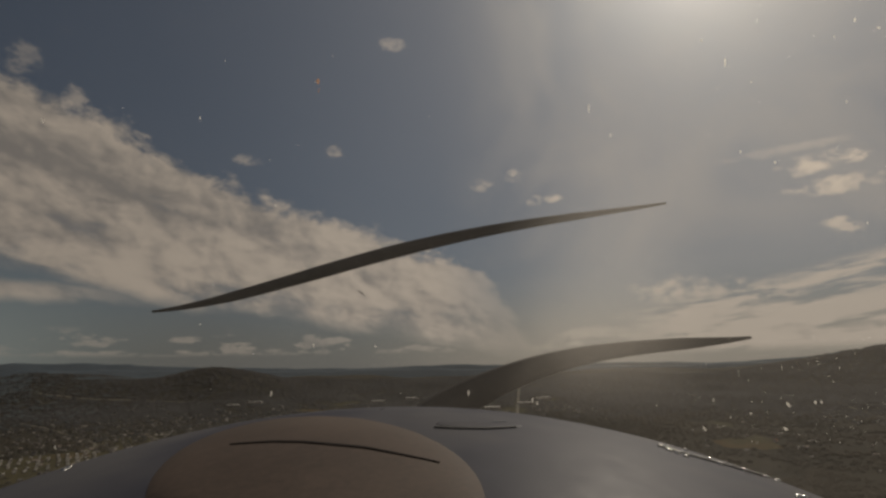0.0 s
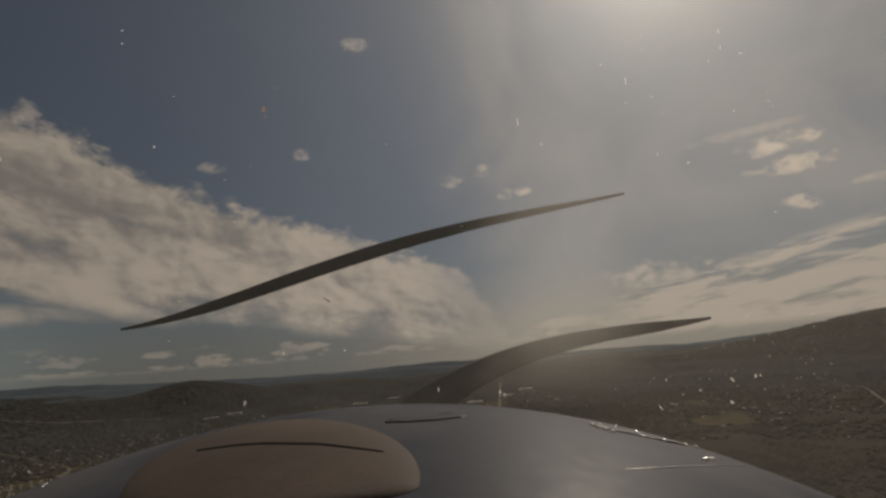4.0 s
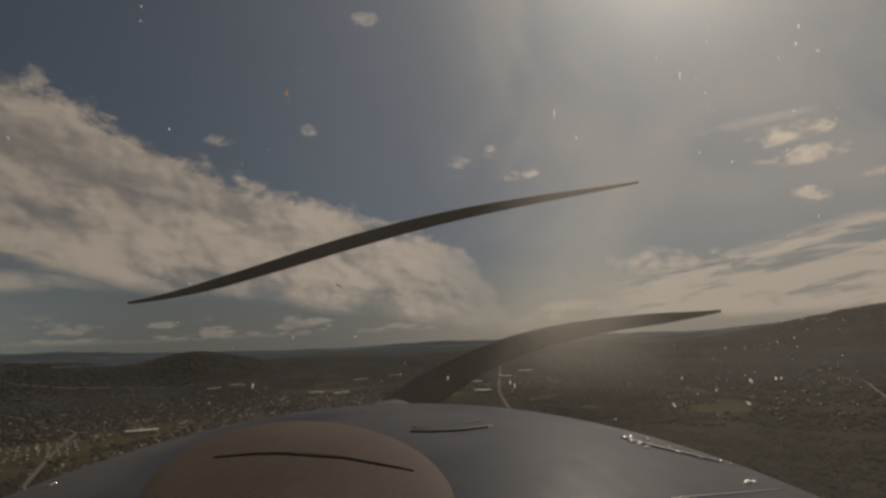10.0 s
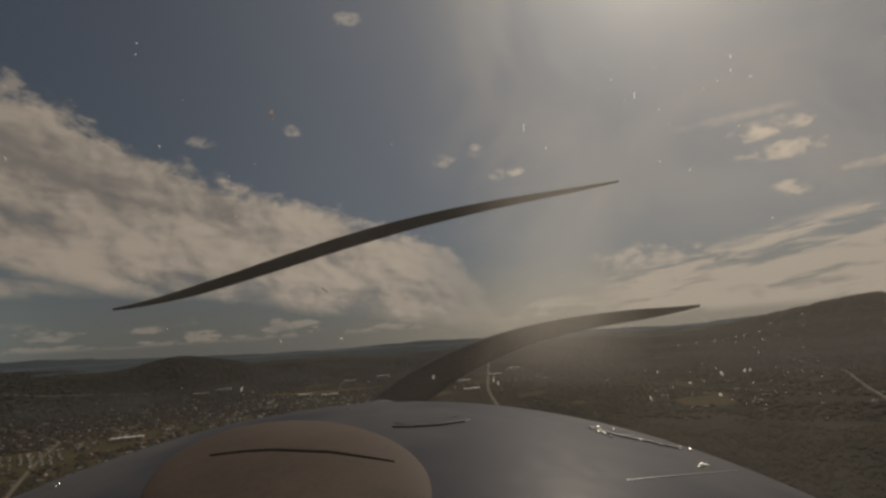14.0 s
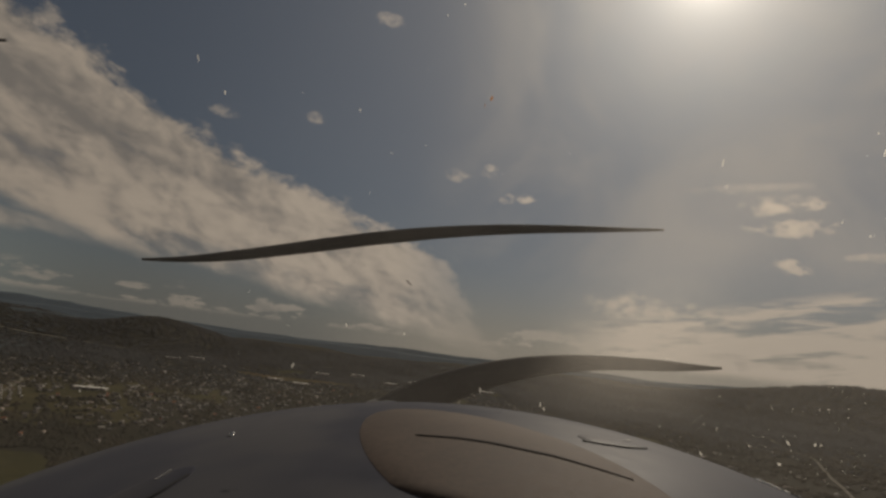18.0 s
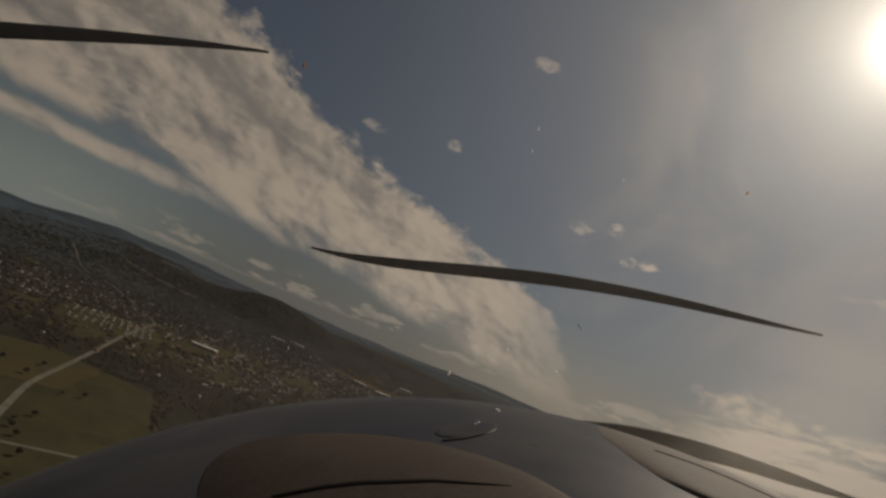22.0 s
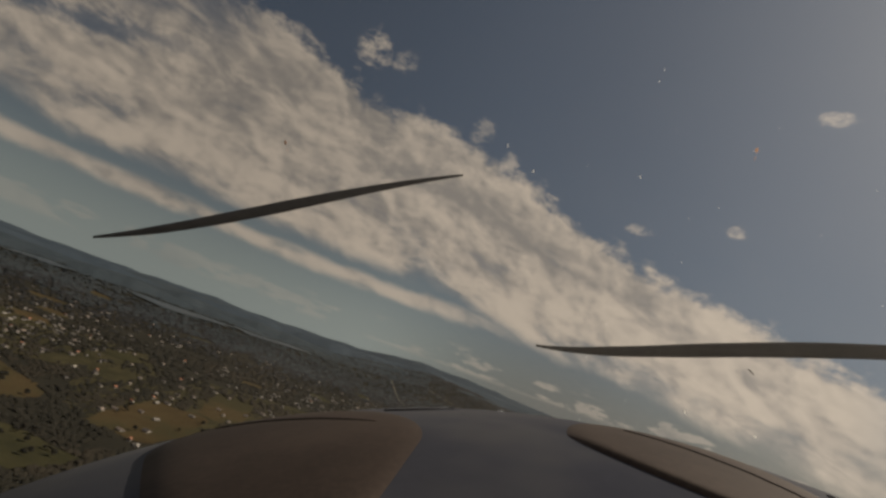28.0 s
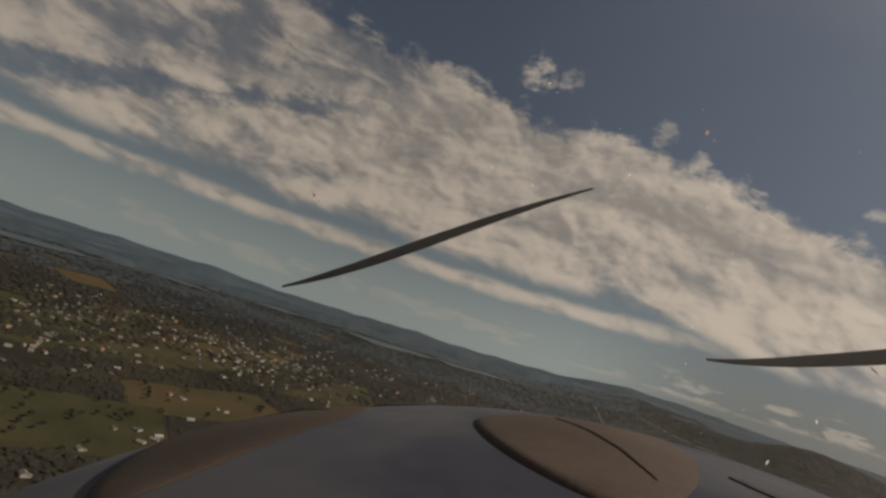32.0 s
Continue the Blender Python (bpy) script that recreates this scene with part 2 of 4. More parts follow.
M_MID_LEAF = material("haze_toned_leaves", (0.042, 0.050, 0.054), (0.054, 0.062, 0.065), 0.004, 0.95, fine=0.1, islands=0.05, shine=0.03)
M_MID = material("haze_toned_woods", (0.042, 0.055, 0.064), (0.053, 0.066, 0.075), 0.004, 1.0, fine=0.02, shine=0.03)
M_TRUNK = material("bark", (0.06, 0.045, 0.03), (0.12, 0.09, 0.06), 2.0, 0.95)
M_FIELD = material("dry_field", (0.058, 0.0410, 0.0200), (0.086, 0.0610, 0.0295), 0.012, 0.95, fine=0.15, shine=0.03, wide=((0.050, 0.0435, 0.0215), 0.006))
M_GREEN = material("green_field", (0.0320, 0.0312, 0.0155), (0.0530, 0.0470, 0.0225), 0.012, 0.95, fine=0.15, shine=0.03)
M_LAWN = material("lawns_and_gardens", (0.03116, 0.02952, 0.01558), (0.0656, 0.05494, 0.02788), 0.02, 0.95, fine=0.12, shine=0.03)
M_ROAD = material("road_asphalt", (0.09, 0.082, 0.068), (0.15, 0.135, 0.11), 0.05, 0.9, shine=0.03)
M_LOT = material("car_park_asphalt", (0.11, 0.095, 0.085), (0.17, 0.15, 0.135), 0.05, 0.9, shine=0.03)
M_WATER = material("lake_water", (0.045, 0.060, 0.070), (0.060, 0.076, 0.086), 0.01, 0.35, shine=0.06)
M_WALL = material("house_wall", (0.128, 0.112, 0.096), (0.336, 0.308, 0.268), 0.3, 0.8, per_object=0.8)
M_ROOF = material("house_roof", (0.07, 0.06, 0.055), (0.26, 0.20, 0.16), 0.5, 0.85, per_object=0.8)
M_RED = material("red_roof", (0.22, 0.08, 0.04), (0.34, 0.14, 0.07), 0.5, 0.85, per_object=0.5)
M_WHITE = material("white_metal_roof", (0.55, 0.52, 0.46), (0.80, 0.77, 0.70), 0.08, 0.5, fine=1.0)
M_PANE = material("window_glass", (0.02, 0.022, 0.025), (0.05, 0.055, 0.06), 0.5, 0.1)
M_PAINT = material("car_paint", (0.06, 0.06, 0.07), (0.75, 0.73, 0.70), 0.1, 0.3, per_object=0.95)
M_TYRE = material("tyre_rubber", (0.015, 0.015, 0.015), (0.03, 0.03, 0.03), 3.0, 0.9)
M_COWL = material("cowling_paint", (0.038, 0.039, 0.052), (0.061, 0.062, 0.077), 3.0, 0.55, 0.0, fine=70.0, spot=((0.026, 0.026, 0.032), 42.0, 0.70), shine=0.3, wide=((0.077, 0.075, 0.081), 6.0))
cowl_paint = M_COWL.node_tree.nodes["Principled BSDF"]
for socket, value in (("Specular IOR Level", 0.05), ("Coat Weight", 0.02), ("Coat Roughness", 0.3), ("Sheen Weight", 0.022), ("Sheen Roughness", 0.45)):   # dull coat; sheen added in place of sky reflection at the rim
    cowl_paint.inputs[socket].default_value = value
M_STEEL = material("bare_steel", (0.50, 0.49, 0.47), (0.72, 0.70, 0.66), 30.0, 0.22, 1.0)
M_BLADE = material("blade_paint", (0.024, 0.021, 0.021), (0.044, 0.038, 0.036), 6.0, 0.65)
# colours of the brown windscreen reflection, modelled as a solid patch
M_REFLECTION = material("brown_reflection", (0.050, 0.0350, 0.0270), (0.088, 0.0630, 0.0485), 9.0, 0.75, bump=0.0003, fine=260.0, shine=0.2, spot=((0.110, 0.086, 0.072), 60.0, 0.72))
M_CREASE = material("reflection_crease", (0.016, 0.012, 0.010), (0.024, 0.018, 0.015), 20.0, 0.8, shine=0.1)
def stain(name, low, high, through_):
    """A dried splash on the glass, which lets light through."""
    m = material(name, low, high, 40.0, 0.6)
    t = m.node_tree
    n_thin, n_both = t.nodes.new("ShaderNodeBsdfTranslucent"), t.nodes.new("ShaderNodeMixShader")
    n_thin.inputs[0].default_value = (*through_, 1)
    n_both.inputs[0].default_value = 0.7
    t.links.new(t.nodes["Principled BSDF"].outputs[0], n_both.inputs[1])
    t.links.new(n_thin.outputs[0], n_both.inputs[2])
    t.links.new(n_both.outputs[0], t.nodes["Material Output"].inputs[0])
    return m


M_SPECK = stain("dried_insect_marks", (0.70, 0.66, 0.58), (0.90, 0.88, 0.82), (0.95, 0.92, 0.85))
M_RUST = stain("dried_red_mark", (0.20, 0.11, 0.07), (0.36, 0.22, 0.15), (0.45, 0.27, 0.18))
M_DARK = stain("dark_scratch", (0.10, 0.09, 0.08), (0.18, 0.17, 0.15), (0.12, 0.11, 0.10))
M_BLACK = material("black_shade_and_screw", (0.010, 0.009, 0.010), (0.022, 0.020, 0.020), 12.0, 0.7)

# ---- builders ----


def mesh_of(name, verts, faces, smooth=True):
    me = bpy.data.meshes.new(name)
    me.from_pydata([tuple(v) for v in verts], [], [tuple(f) for f in faces])
    me.polygons.foreach_set("use_smooth", [smooth] * len(me.polygons))
    me.update()
    return me


def piece(name, me, mat, parent=None, label=""):
    ob = new(name, me)
    if mat is not None and not me.materials:
        me.materials.append(mat)
    ob.parent = parent
    return tagged(ob, label)


def loft(rings, closed=False):
    """A skin over rings of as many points each."""
    n = len(rings[0])
    verts = [p for r in rings for p in r]
    faces = []
    for i in range(len(rings) - 1):
        for j in range(n if closed else n - 1):
            k = (j + 1) % n
            faces.append((i * n + j, i * n + k, (i + 1) * n + k, (i + 1) * n + j))
    return verts, faces


def box(x0, y0, z0, x1, y1, z1):
    v = [(x, y, z) for z in (z0, z1) for x, y in ((x0, y0), (x1, y0), (x1, y1), (x0, y1))]
    return v, [(3, 2, 1, 0), (4, 5, 6, 7), (0, 1, 5, 4), (1, 2, 6, 5), (2, 3, 7, 6), (3, 0, 4, 7)]


def joined(*shapes):
    verts, faces = [], []
    for v, f in shapes:
        k = len(verts)
        verts += list(v)
        faces += [tuple(i + k for i in q) for q in f]
    return verts, faces


# ---- the land ----


def hills(x, y):
    """Height of the ground, for arrays."""
    r = np.hypot(x, y)
    s = np.clip((r - 1000.0) / 3900.0, 0, 1.2)
    a = np.degrees(np.arctan2(-x, y))
    h = 262.0 * s ** 1.12
    roll = np.sin(x * 0.0023 + 1.0) * np.cos(y * 0.0019 + 0.4) + 0.6 * np.sin(x * 0.0051 - y * 0.0043) + 0.35 * np.sin(x * 0.011 + y * 0.009)
    h = h + roll * 11.0 * np.clip((r - 700.0) / 1500.0, 0, 1)
    knoll = lambda a0, w, r0, wr, top: top * np.exp(-((a - a0) / w) ** 2 - ((r - r0) / wr) ** 2)
    h = h + knoll(22.8, 5.5, 3900, 430, 128) + knoll(36, 7, 4200, 480, 88) + knoll(-41, 9.5, 4300, 500, 165) + knoll(58, 14, 4600, 500, 30) + knoll(-14, 7, 4700, 400, 15)
    return h


def on_ground(az, el):
    """Where a line from the seat, az degrees left and el below level, meets the land."""
    r = np.linspace(150, 4850, 9000)
    a = radians(az)
    x, y = -np.sin(a) * r, np.cos(a) * r
    k = np.argmax(hills(x, y) >= 300.0 - r * math.tan(radians(max(el, 1.2))))
    return float(x[k]), float(y[k])


def sheet(name, x, y, z, mat, smooth=True):
    n, k = x.shape
    i = np.arange(n * k).reshape(n, k)
    q = np.stack([i[:-1, :-1], i[:-1, 1:], i[1:, 1:], i[1:, :-1]], -1).reshape(-1, 4)
    me = bpy.data.meshes.new(name)
    me.vertices.add(n * k)
    me.vertices.foreach_set("co", np.stack([x, y, z], -1).astype(np.float32).ravel())
    me.loops.add(q.size)
    me.loops.foreach_set("vertex_index", q.ravel().astype(np.int32))
    me.polygons.add(len(q))
    me.polygons.foreach_set("loop_start", np.arange(0, q.size, 4, dtype=np.int32))
    me.polygons.foreach_set("use_smooth", np.full(len(q), smooth))
    me.update(calc_edges=True)
    me.materials.append(mat)
    return new(name, me)


ang = np.radians(np.linspace(180, -180, 721))
rad = np.concatenate([[0.5], np.linspace(60, 1200, 58), np.geomspace(1230, 4960, 95)])
R, A = np.meshgrid(rad, ang, indexing="ij")
X, Y = -np.sin(A) * R, np.cos(A) * R
tagged(sheet("ground", X, Y, hills(X, Y), M_GROUND), "rolling wooded country with clearings seen from the air", "ground", kind="structure")

# far ridges, one behind the other; distance haze is in their colour
for k, (r0, base, amp) in enumerate(((4650, 280, 13), (4930, 298, 20))):
    a = np.radians(np.linspace(180, -180, 1441))
    d = np.degrees(a)
    top = base + amp * (np.sin(d * 0.13 + k * 2.1) * 0.6 + np.sin(d * 0.31 + k) * 0.35 + np.sin(d * 0.9 + k * 3) * 0.10 + np.sin(d * 2.3) * 0.05)
    top = top + (1 - k) * (8 * np.exp(-((d - 22) / 5) ** 2)) + k * (20 * np.exp(-((d - 15) / 6) ** 2) + 75 * np.exp(-((d + 42) / 10) ** 2))
    top = top + np.where(d > 30, 1.0, 0.35) * (5 * np.sin(d * 0.62 + k * 1.3) + 3.5 * np.sin(d * 1.45 + k * 2.2))
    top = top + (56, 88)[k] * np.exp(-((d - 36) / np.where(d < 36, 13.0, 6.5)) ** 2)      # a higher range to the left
    rr = np.stack([np.full_like(a, r0 - 420), np.full_like(a, r0 - 180), np.full_like(a, r0 - 40), np.full_like(a, r0), np.full_like(a, r0 + 80)])
    zz = np.stack([top - 190, top - 70, top - 10, top, top - 120])
    tagged(sheet("far_ridge", -np.sin(a) * rr, np.cos(a) * rr, zz, M_FAR), "wooded ridge on the horizon, coloured blue-grey for haze", "hill", kind="structure")


# nearer hills beyond the lakes, to the left of the way ahead; haze coloured in
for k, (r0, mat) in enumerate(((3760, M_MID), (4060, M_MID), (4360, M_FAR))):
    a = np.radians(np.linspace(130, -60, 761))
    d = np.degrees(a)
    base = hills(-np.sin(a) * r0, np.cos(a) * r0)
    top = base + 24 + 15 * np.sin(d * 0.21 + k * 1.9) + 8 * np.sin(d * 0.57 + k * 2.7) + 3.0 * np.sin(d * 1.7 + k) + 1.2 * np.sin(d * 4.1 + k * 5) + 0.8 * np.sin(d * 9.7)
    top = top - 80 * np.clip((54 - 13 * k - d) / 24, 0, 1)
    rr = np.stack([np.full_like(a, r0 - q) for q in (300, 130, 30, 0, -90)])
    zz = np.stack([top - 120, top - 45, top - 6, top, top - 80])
    tagged(sheet("far_ridge", -np.sin(a) * rr, np.cos(a) * rr, zz, mat), "wooded hill beyond the lakes, coloured blue-grey for haze", "hill", kind="structure")

# a sheet over the land between those hills, in the same haze colour
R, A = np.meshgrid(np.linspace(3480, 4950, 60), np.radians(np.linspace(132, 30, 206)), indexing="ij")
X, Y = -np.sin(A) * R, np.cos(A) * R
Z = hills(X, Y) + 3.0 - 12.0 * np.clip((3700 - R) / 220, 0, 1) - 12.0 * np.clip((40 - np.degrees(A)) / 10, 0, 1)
tagged(sheet("far_slope", X, Y, Z, M_MID), "wooded slopes between the hills, coloured blue-grey for haze", "hill", kind="structure")

clear = []           # ground kept free of woods: centre, half sizes, turn


def patch(name, x, y, half_x, half_y, turn, mat, label, category, lift=0.6, round_=0.25, kind="structure", steps=22, wooded=False):
    """A field, lake or car park laid on the land, with an uneven edge."""
    c, s = math.cos(radians(turn)), math.sin(radians(turn))
    g = np.linspace(-1, 1, steps)
    U, V = np.meshgrid(g, g, indexing="ij")
    k = 1 - round_ * 0.5 * (U * V) ** 2
    U2 = U * k * half_x * (1 + round_ * 0.22 * np.sin(V * 5 + x))
    V2 = V * k * half_y * (1 + round_ * 0.22 * np.sin(U * 4 + y))
    px, py = x + c * U2 - s * V2, y + s * U2 + c * V2
    if not wooded:
        clear.append((x, y, half_x, half_y, c, s))
    return tagged(sheet(name, px, py, hills(px, py) + lift, mat), label, category, kind=kind)


def road(points, width, lift=0.9, mat=None, label="pale narrow country road between fields", name="road"):
    """A strip along a smooth line through the points."""
    pts = np.array(points, float)
    d = np.concatenate([[0], np.cumsum(np.hypot(*np.diff(pts, axis=0).T))])
    s = np.linspace(0, d[-1], max(8, int(d[-1] / 25)))
    x, y = np.interp(s, d, pts[:, 0]), np.interp(s, d, pts[:, 1])
    ker = np.ones(5) / 5
    if len(s) > 12:
        x[2:-2], y[2:-2] = np.convolve(x, ker, "valid"), np.convolve(y, ker, "valid")
    tx, ty = np.gradient(x), np.gradient(y)
    n = np.hypot(tx, ty)
    off = np.linspace(-width / 2, width / 2, 3)[:, None]
    px, py = x - ty / n * off, y + tx / n * off
    for i in range(0, len(s), 2):
        clear.append((x[i], y[i], width * 0.5 + 30, width * 0.5 + 4, tx[i] / n[i], ty[i] / n[i]))
    return tagged(sheet(name, px, py, hills(px, py) + lift, mat or M_ROAD), label, "road", kind="structure")


# open country beside the town
patch("field", -700, 900, 190, 260, 35, M_GREEN, "dull green airfield grass beside the shops", "field")
patch("field", -560, 620, 150, 190, 40, M_GREEN, "dull green meadow cut by pale tracks", "field", lift=0.5)
patch("field", -1290, 270, 120, 175, 12, M_FIELD, "dry ochre field with a farm in it", "field")
patch("field", -1040, 30, 150, 150, 5, M_GREEN, "green pasture with scattered trees", "field", lift=0.7)
patch("field", -960, 330, 90, 70, 30, M_GREEN, "green pasture with scattered trees", "field", lift=0.5)
patch("field", -1160, 640, 80, 150, 40, M_FIELD, "dry ochre hillside meadow", "field", lift=0.5)
patch("field", -1300, 900, 60, 130, 50, M_FIELD, "dry ochre hillside meadow", "field", lift=0.5)
patch("field", *on_ground(27.2, 6.5), 80, 55, 20, M_GREEN, "green clearing round a long white building", "field")
patch("field", *on_ground(10.0, 4.2), 300, 45, -10, M_FIELD, "pale open ground along a highway", "field")
patch("field", *on_ground(92, 4.2), 150, 110, 20, M_FIELD, "pale ochre clearing among woods", "field")
patch("field", *on_ground(40, 12.0), 110, 120, 20, M_FIELD, "dry ochre field among woods", "field", lift=0.8)
for az, el, hx, hy, turn in ((98, 2.6, 420, 85, 98), (86, 2.3, 260, 60, 84), (63, 2.4, 300, 70, 63), (54, 2.2, 220, 60, 54), (75, 2.1, 160, 45, 75)):
    patch("lake", *on_ground(az, el), hx, hy, turn, M_WATER, "long pale reservoir arm below wooded hills", "lake", lift=9.0, round_=0.8)
glade = random.Random(31)
for _ in range(34):
    az, el = glade.uniform(-46, 104), glade.uniform(3.0, 8.0)
    mat, tint = glade.choice(((M_FIELD, "small dry ochre clearing among woods"), (M_LAWN, "small brownish clearing among woods"), (M_GREEN, "small green paddock among woods")))
    patch("field", *on_ground(az, el), glade.uniform(30, 95), glade.uniform(25, 60), glade.uniform(0, 180), mat, tint, "field", lift=0.45, round_=0.6, steps=12)
for az, el, hx, hy, turn in ((73, 8.0, 330, 240, 70), (82, 7.0, 300, 220, 85), (91, 9.0, 260, 200, 95), (33, 7.6, 300, 230, 30), (25, 6.2, 320, 200, 20), (62, 11.0, 160, 200, 60), (52, 8.5, 240, 170, 50)):
    patch("lawns", *on_ground(az, el), hx, hy, turn, M_LAWN, "brownish lawns and gardens between the houses", "lawn", lift=0.35, wooded=True)
patch("car_park", -842, 690, 62, 95, 40, M_LOT, "brownish-grey asphalt car park with parked cars", "car park", lift=1.0, round_=0.02)
road([(-380, 480), (-560, 640), (-760, 930), (-900, 1250)], 11)
road([(-900, 520), (-640, 650), (-420, 820), (-250, 1150)], 9)
road([(-960, 560), (-760, 560), (-560, 640)], 9)
road([(600, 3500), (200, 3300), (-400, 3300), (-1300, 3000), (-2200, 2900)], 16, label="pale highway through the valley")
road([(250, 1500), (280, 2400), (420, 3400)], 12, label="pale straight road towards the works")
road([(-900, 1250), (-1200, 1900), (-1900, 2300), (-2600, 2900)], 10)
road([(1100, 1200), (1500, 1900), (1700, 2600)], 9)

# ---- buildings ----


def house(w, d, h, roof_mat, label, wing=False):
    """A gabled house on an Empty: walls, roof, chimney, door and windows."""
    root = tagged(new("house"), label, "house", "houses of the town")
    rise = d * 0.32
    v, f = box(-w / 2, -d / 2, -3.0, w / 2, d / 2, h)
    n = len(v)
    v += [(-w / 2, 0, h + rise), (w / 2, 0, h + rise)]
    f += [(4, n, 7), (5, 6, n + 1)]
    if wing:
        v2, f2 = box(w * 0.1, d / 2, -3.0, w * 0.48, d * 0.95, h * 0.9)
        v, f = joined((v, f), (v2, f2))
    piece("wall", mesh_of("house_wall", v, f, False), M_WALL, root)
    o = 0.5
    t = 0.25
    e = h - o * 0.64
    prof = [(-d / 2 - o, e), (0, h + rise), (d / 2 + o, e), (d / 2 + o, e + t), (0, h + rise + t), (-d / 2 - o, e + t)]
    rings = [[(x, y, z) for y, z in prof] for x in (-w / 2 - o, w / 2 + o)]
    rv, rf = loft(rings, True)
    rf += [(0, 5, 4, 1), (1, 4, 3, 2), (6, 7, 10, 11), (7, 8, 9, 10)]
    if wing:
        wv, wf = box(w * 0.06, d / 2, h * 0.9, w * 0.52, d * 0.98, h * 0.9 + 0.4)
        rv, rf = joined((rv, rf), (wv, wf))
    piece("roof", mesh_of("house_roof", rv, rf, False), roof_mat, root)
    piece("chimney", mesh_of("chimney", *box(w * 0.2, -0.4, h + rise * 0.5, w * 0.2 + 0.9, 0.5, h + rise + 1.0), False), M_ROOF, root)
    wm = mesh_of("window", *box(-0.8, -0.05, -0.6, 0.8, 0.05, 0.6), False)
    for x in (-w * 0.3, w * 0.3):
        for y in (-d / 2, d / 2):
            piece("window", wm, M_PANE, root).location = (x, y, h * 0.55)
    piece("door", mesh_of("door", *box(-0.5, -d / 2 - 0.05, 0, 0.5, -d / 2 + 0.03, 2.1), False), M_TRUNK, root)
    return root


def hall(w, d, h, label, units=4, category="building", name="warehouse"):
    """A long low building with a pale roof, a raised edge, roof units and doors."""
    root = tagged(new(name), label, category)
    piece("wall", mesh_of("hall_wall", *box(-w / 2, -d / 2, -4.0, w / 2, d / 2, h), False), M_WALL, root)
    piece("roof", mesh_of("hall_roof", *box(-w / 2 + 0.5, -d / 2 + 0.5, h, w / 2 - 0.5, d / 2 - 0.5, h + 0.3), False), M_WHITE, root)
    rim = joined(box(-w / 2, -d / 2, h, w / 2, -d / 2 + 0.5, h + 1.0), box(-w / 2, d / 2 - 0.5, h, w / 2, d / 2, h + 1.0),
                 box(-w / 2, -d / 2 + 0.5, h, -w / 2 + 0.5, d / 2 - 0.5, h + 1.0), box(w / 2 - 0.5, -d / 2 + 0.5, h, w / 2, d / 2 - 0.5, h + 1.0))
    piece("parapet", mesh_of("parapet", *rim, False), M_WALL, root)
    um = mesh_of("roof_unit", *box(-1.6, -1.2, 0, 1.6, 1.2, 1.6), False)
    for i in range(units):
        piece("roof_unit", um, M_STEEL, root).location = (-w / 2 + w * (i + 0.7) / (units + 0.4), d * 0.18 * (-1) ** i, h + 0.3)
    dm = mesh_of("shutter", *box(-2.2, -0.08, 0, 2.2, 0.05, 3.6), False)
    for i in range(max(2, units)):
        piece("shutter", dm, M_PANE, root).location = (-w / 2 + w * (i + 0.6) / (max(2, units) + 0.2), -d / 2, 0.2)
    return root


def car():
    root = tagged(new("car"), "small parked car seen from the air", "car", "cars on the car park")
    prof = [(-2.1, 0.35), (-2.15, 0.8), (-1.2, 0.92), (0.9, 0.95), (2.05, 0.78), (2.1, 0.35)]
    v, f = loft([[(x, y, z) for x, z in prof] for y in (-0.85, 0.85)])
    f += [tuple(range(5, -1, -1)), tuple(range(6, 12))]
    piece("body", mesh_of("car_body", v, f, False), M_PAINT, root)
    prof = [(-1.6, 0.9), (-1.1, 1.42), (0.3, 1.45), (1.0, 0.93)]
    v, f = loft([[(x, y, z) for x, z in prof] for y in (-0.72, 0.72)])
    f += [(3, 2, 1, 0), (4, 5, 6, 7)]
    piece("cabin", mesh_of("car_cabin", v, f, False), M_PANE, root)
    ring = [(0.32 * math.cos(a), 0.32 * math.sin(a)) for a in np.linspace(0, 2 * math.pi, 9)[:-1]]
    v, f = loft([[(x, y, z + 0.32) for x, z in ring] for y in (-0.1, 0.1)], True)
    f += [tuple(range(7, -1, -1)), tuple(range(8, 16))]
    wm = mesh_of("car_wheel", v, f, False)
    for x in (-1.3, 1.3):
        for y in (-0.78, 0.78):
            piece("wheel", wm, M_TYRE, root).location = (x, y, 0)
    return root


def stand(ob, x, y, turn, sink=0.0):
    ob.matrix_basis = pose(x, y, float(hills(np.array(x), np.array(y))) - sink, 0, 0, turn)
    return ob


rng = random.Random(7)
spots = []           # where buildings stand: x, y, radius


def free(x, y, r):
    return all((x - a) ** 2 + (y - b) ** 2 > (r + c) ** 2 for a, b, c in spots)


# shops with their car park, sheds and works
shops = stand(hall(92, 46, 9, "large pale flat-roofed shop beside its car park", 7, name="shop"), -915, 770, 40)
spots.append((-915, 770, 60))
stand(hall(34, 22, 6, "small white flat-roofed building beside a track", 2, name="hangar"), -585, 585, 62)
spots.append((-585, 585, 24))
stand(hall(26, 16, 5, "small grey shed beside the meadow", 1, name="shed"), -480, 540, 30)
spots.append((-480, 540, 20))
long_hall = on_ground(27.5, 6.5)
stand(hall(95, 34, 8, "long white low building in a clearing", 4), *long_hall, 12)
spots.append((*long_hall, 60))
works = hall(72, 40, 9, "pale flat-roofed works beyond the woods", 4, name="works")
places = [(0.5, 3.7, 8), (4.0, 3.2, 0), (-2.0, 3.4, 15), (-5.0, 5.2, -5), (7.5, 3.4, 10), (-7.5, 3.9, 5), (-9.5, 3.4, 0), (12.0, 4.4, -15), (19.5, 3.1, 8), (-4.2, 4.3, 0), (9.5, 4.6, 4), (21.5, 3.3, 20)]
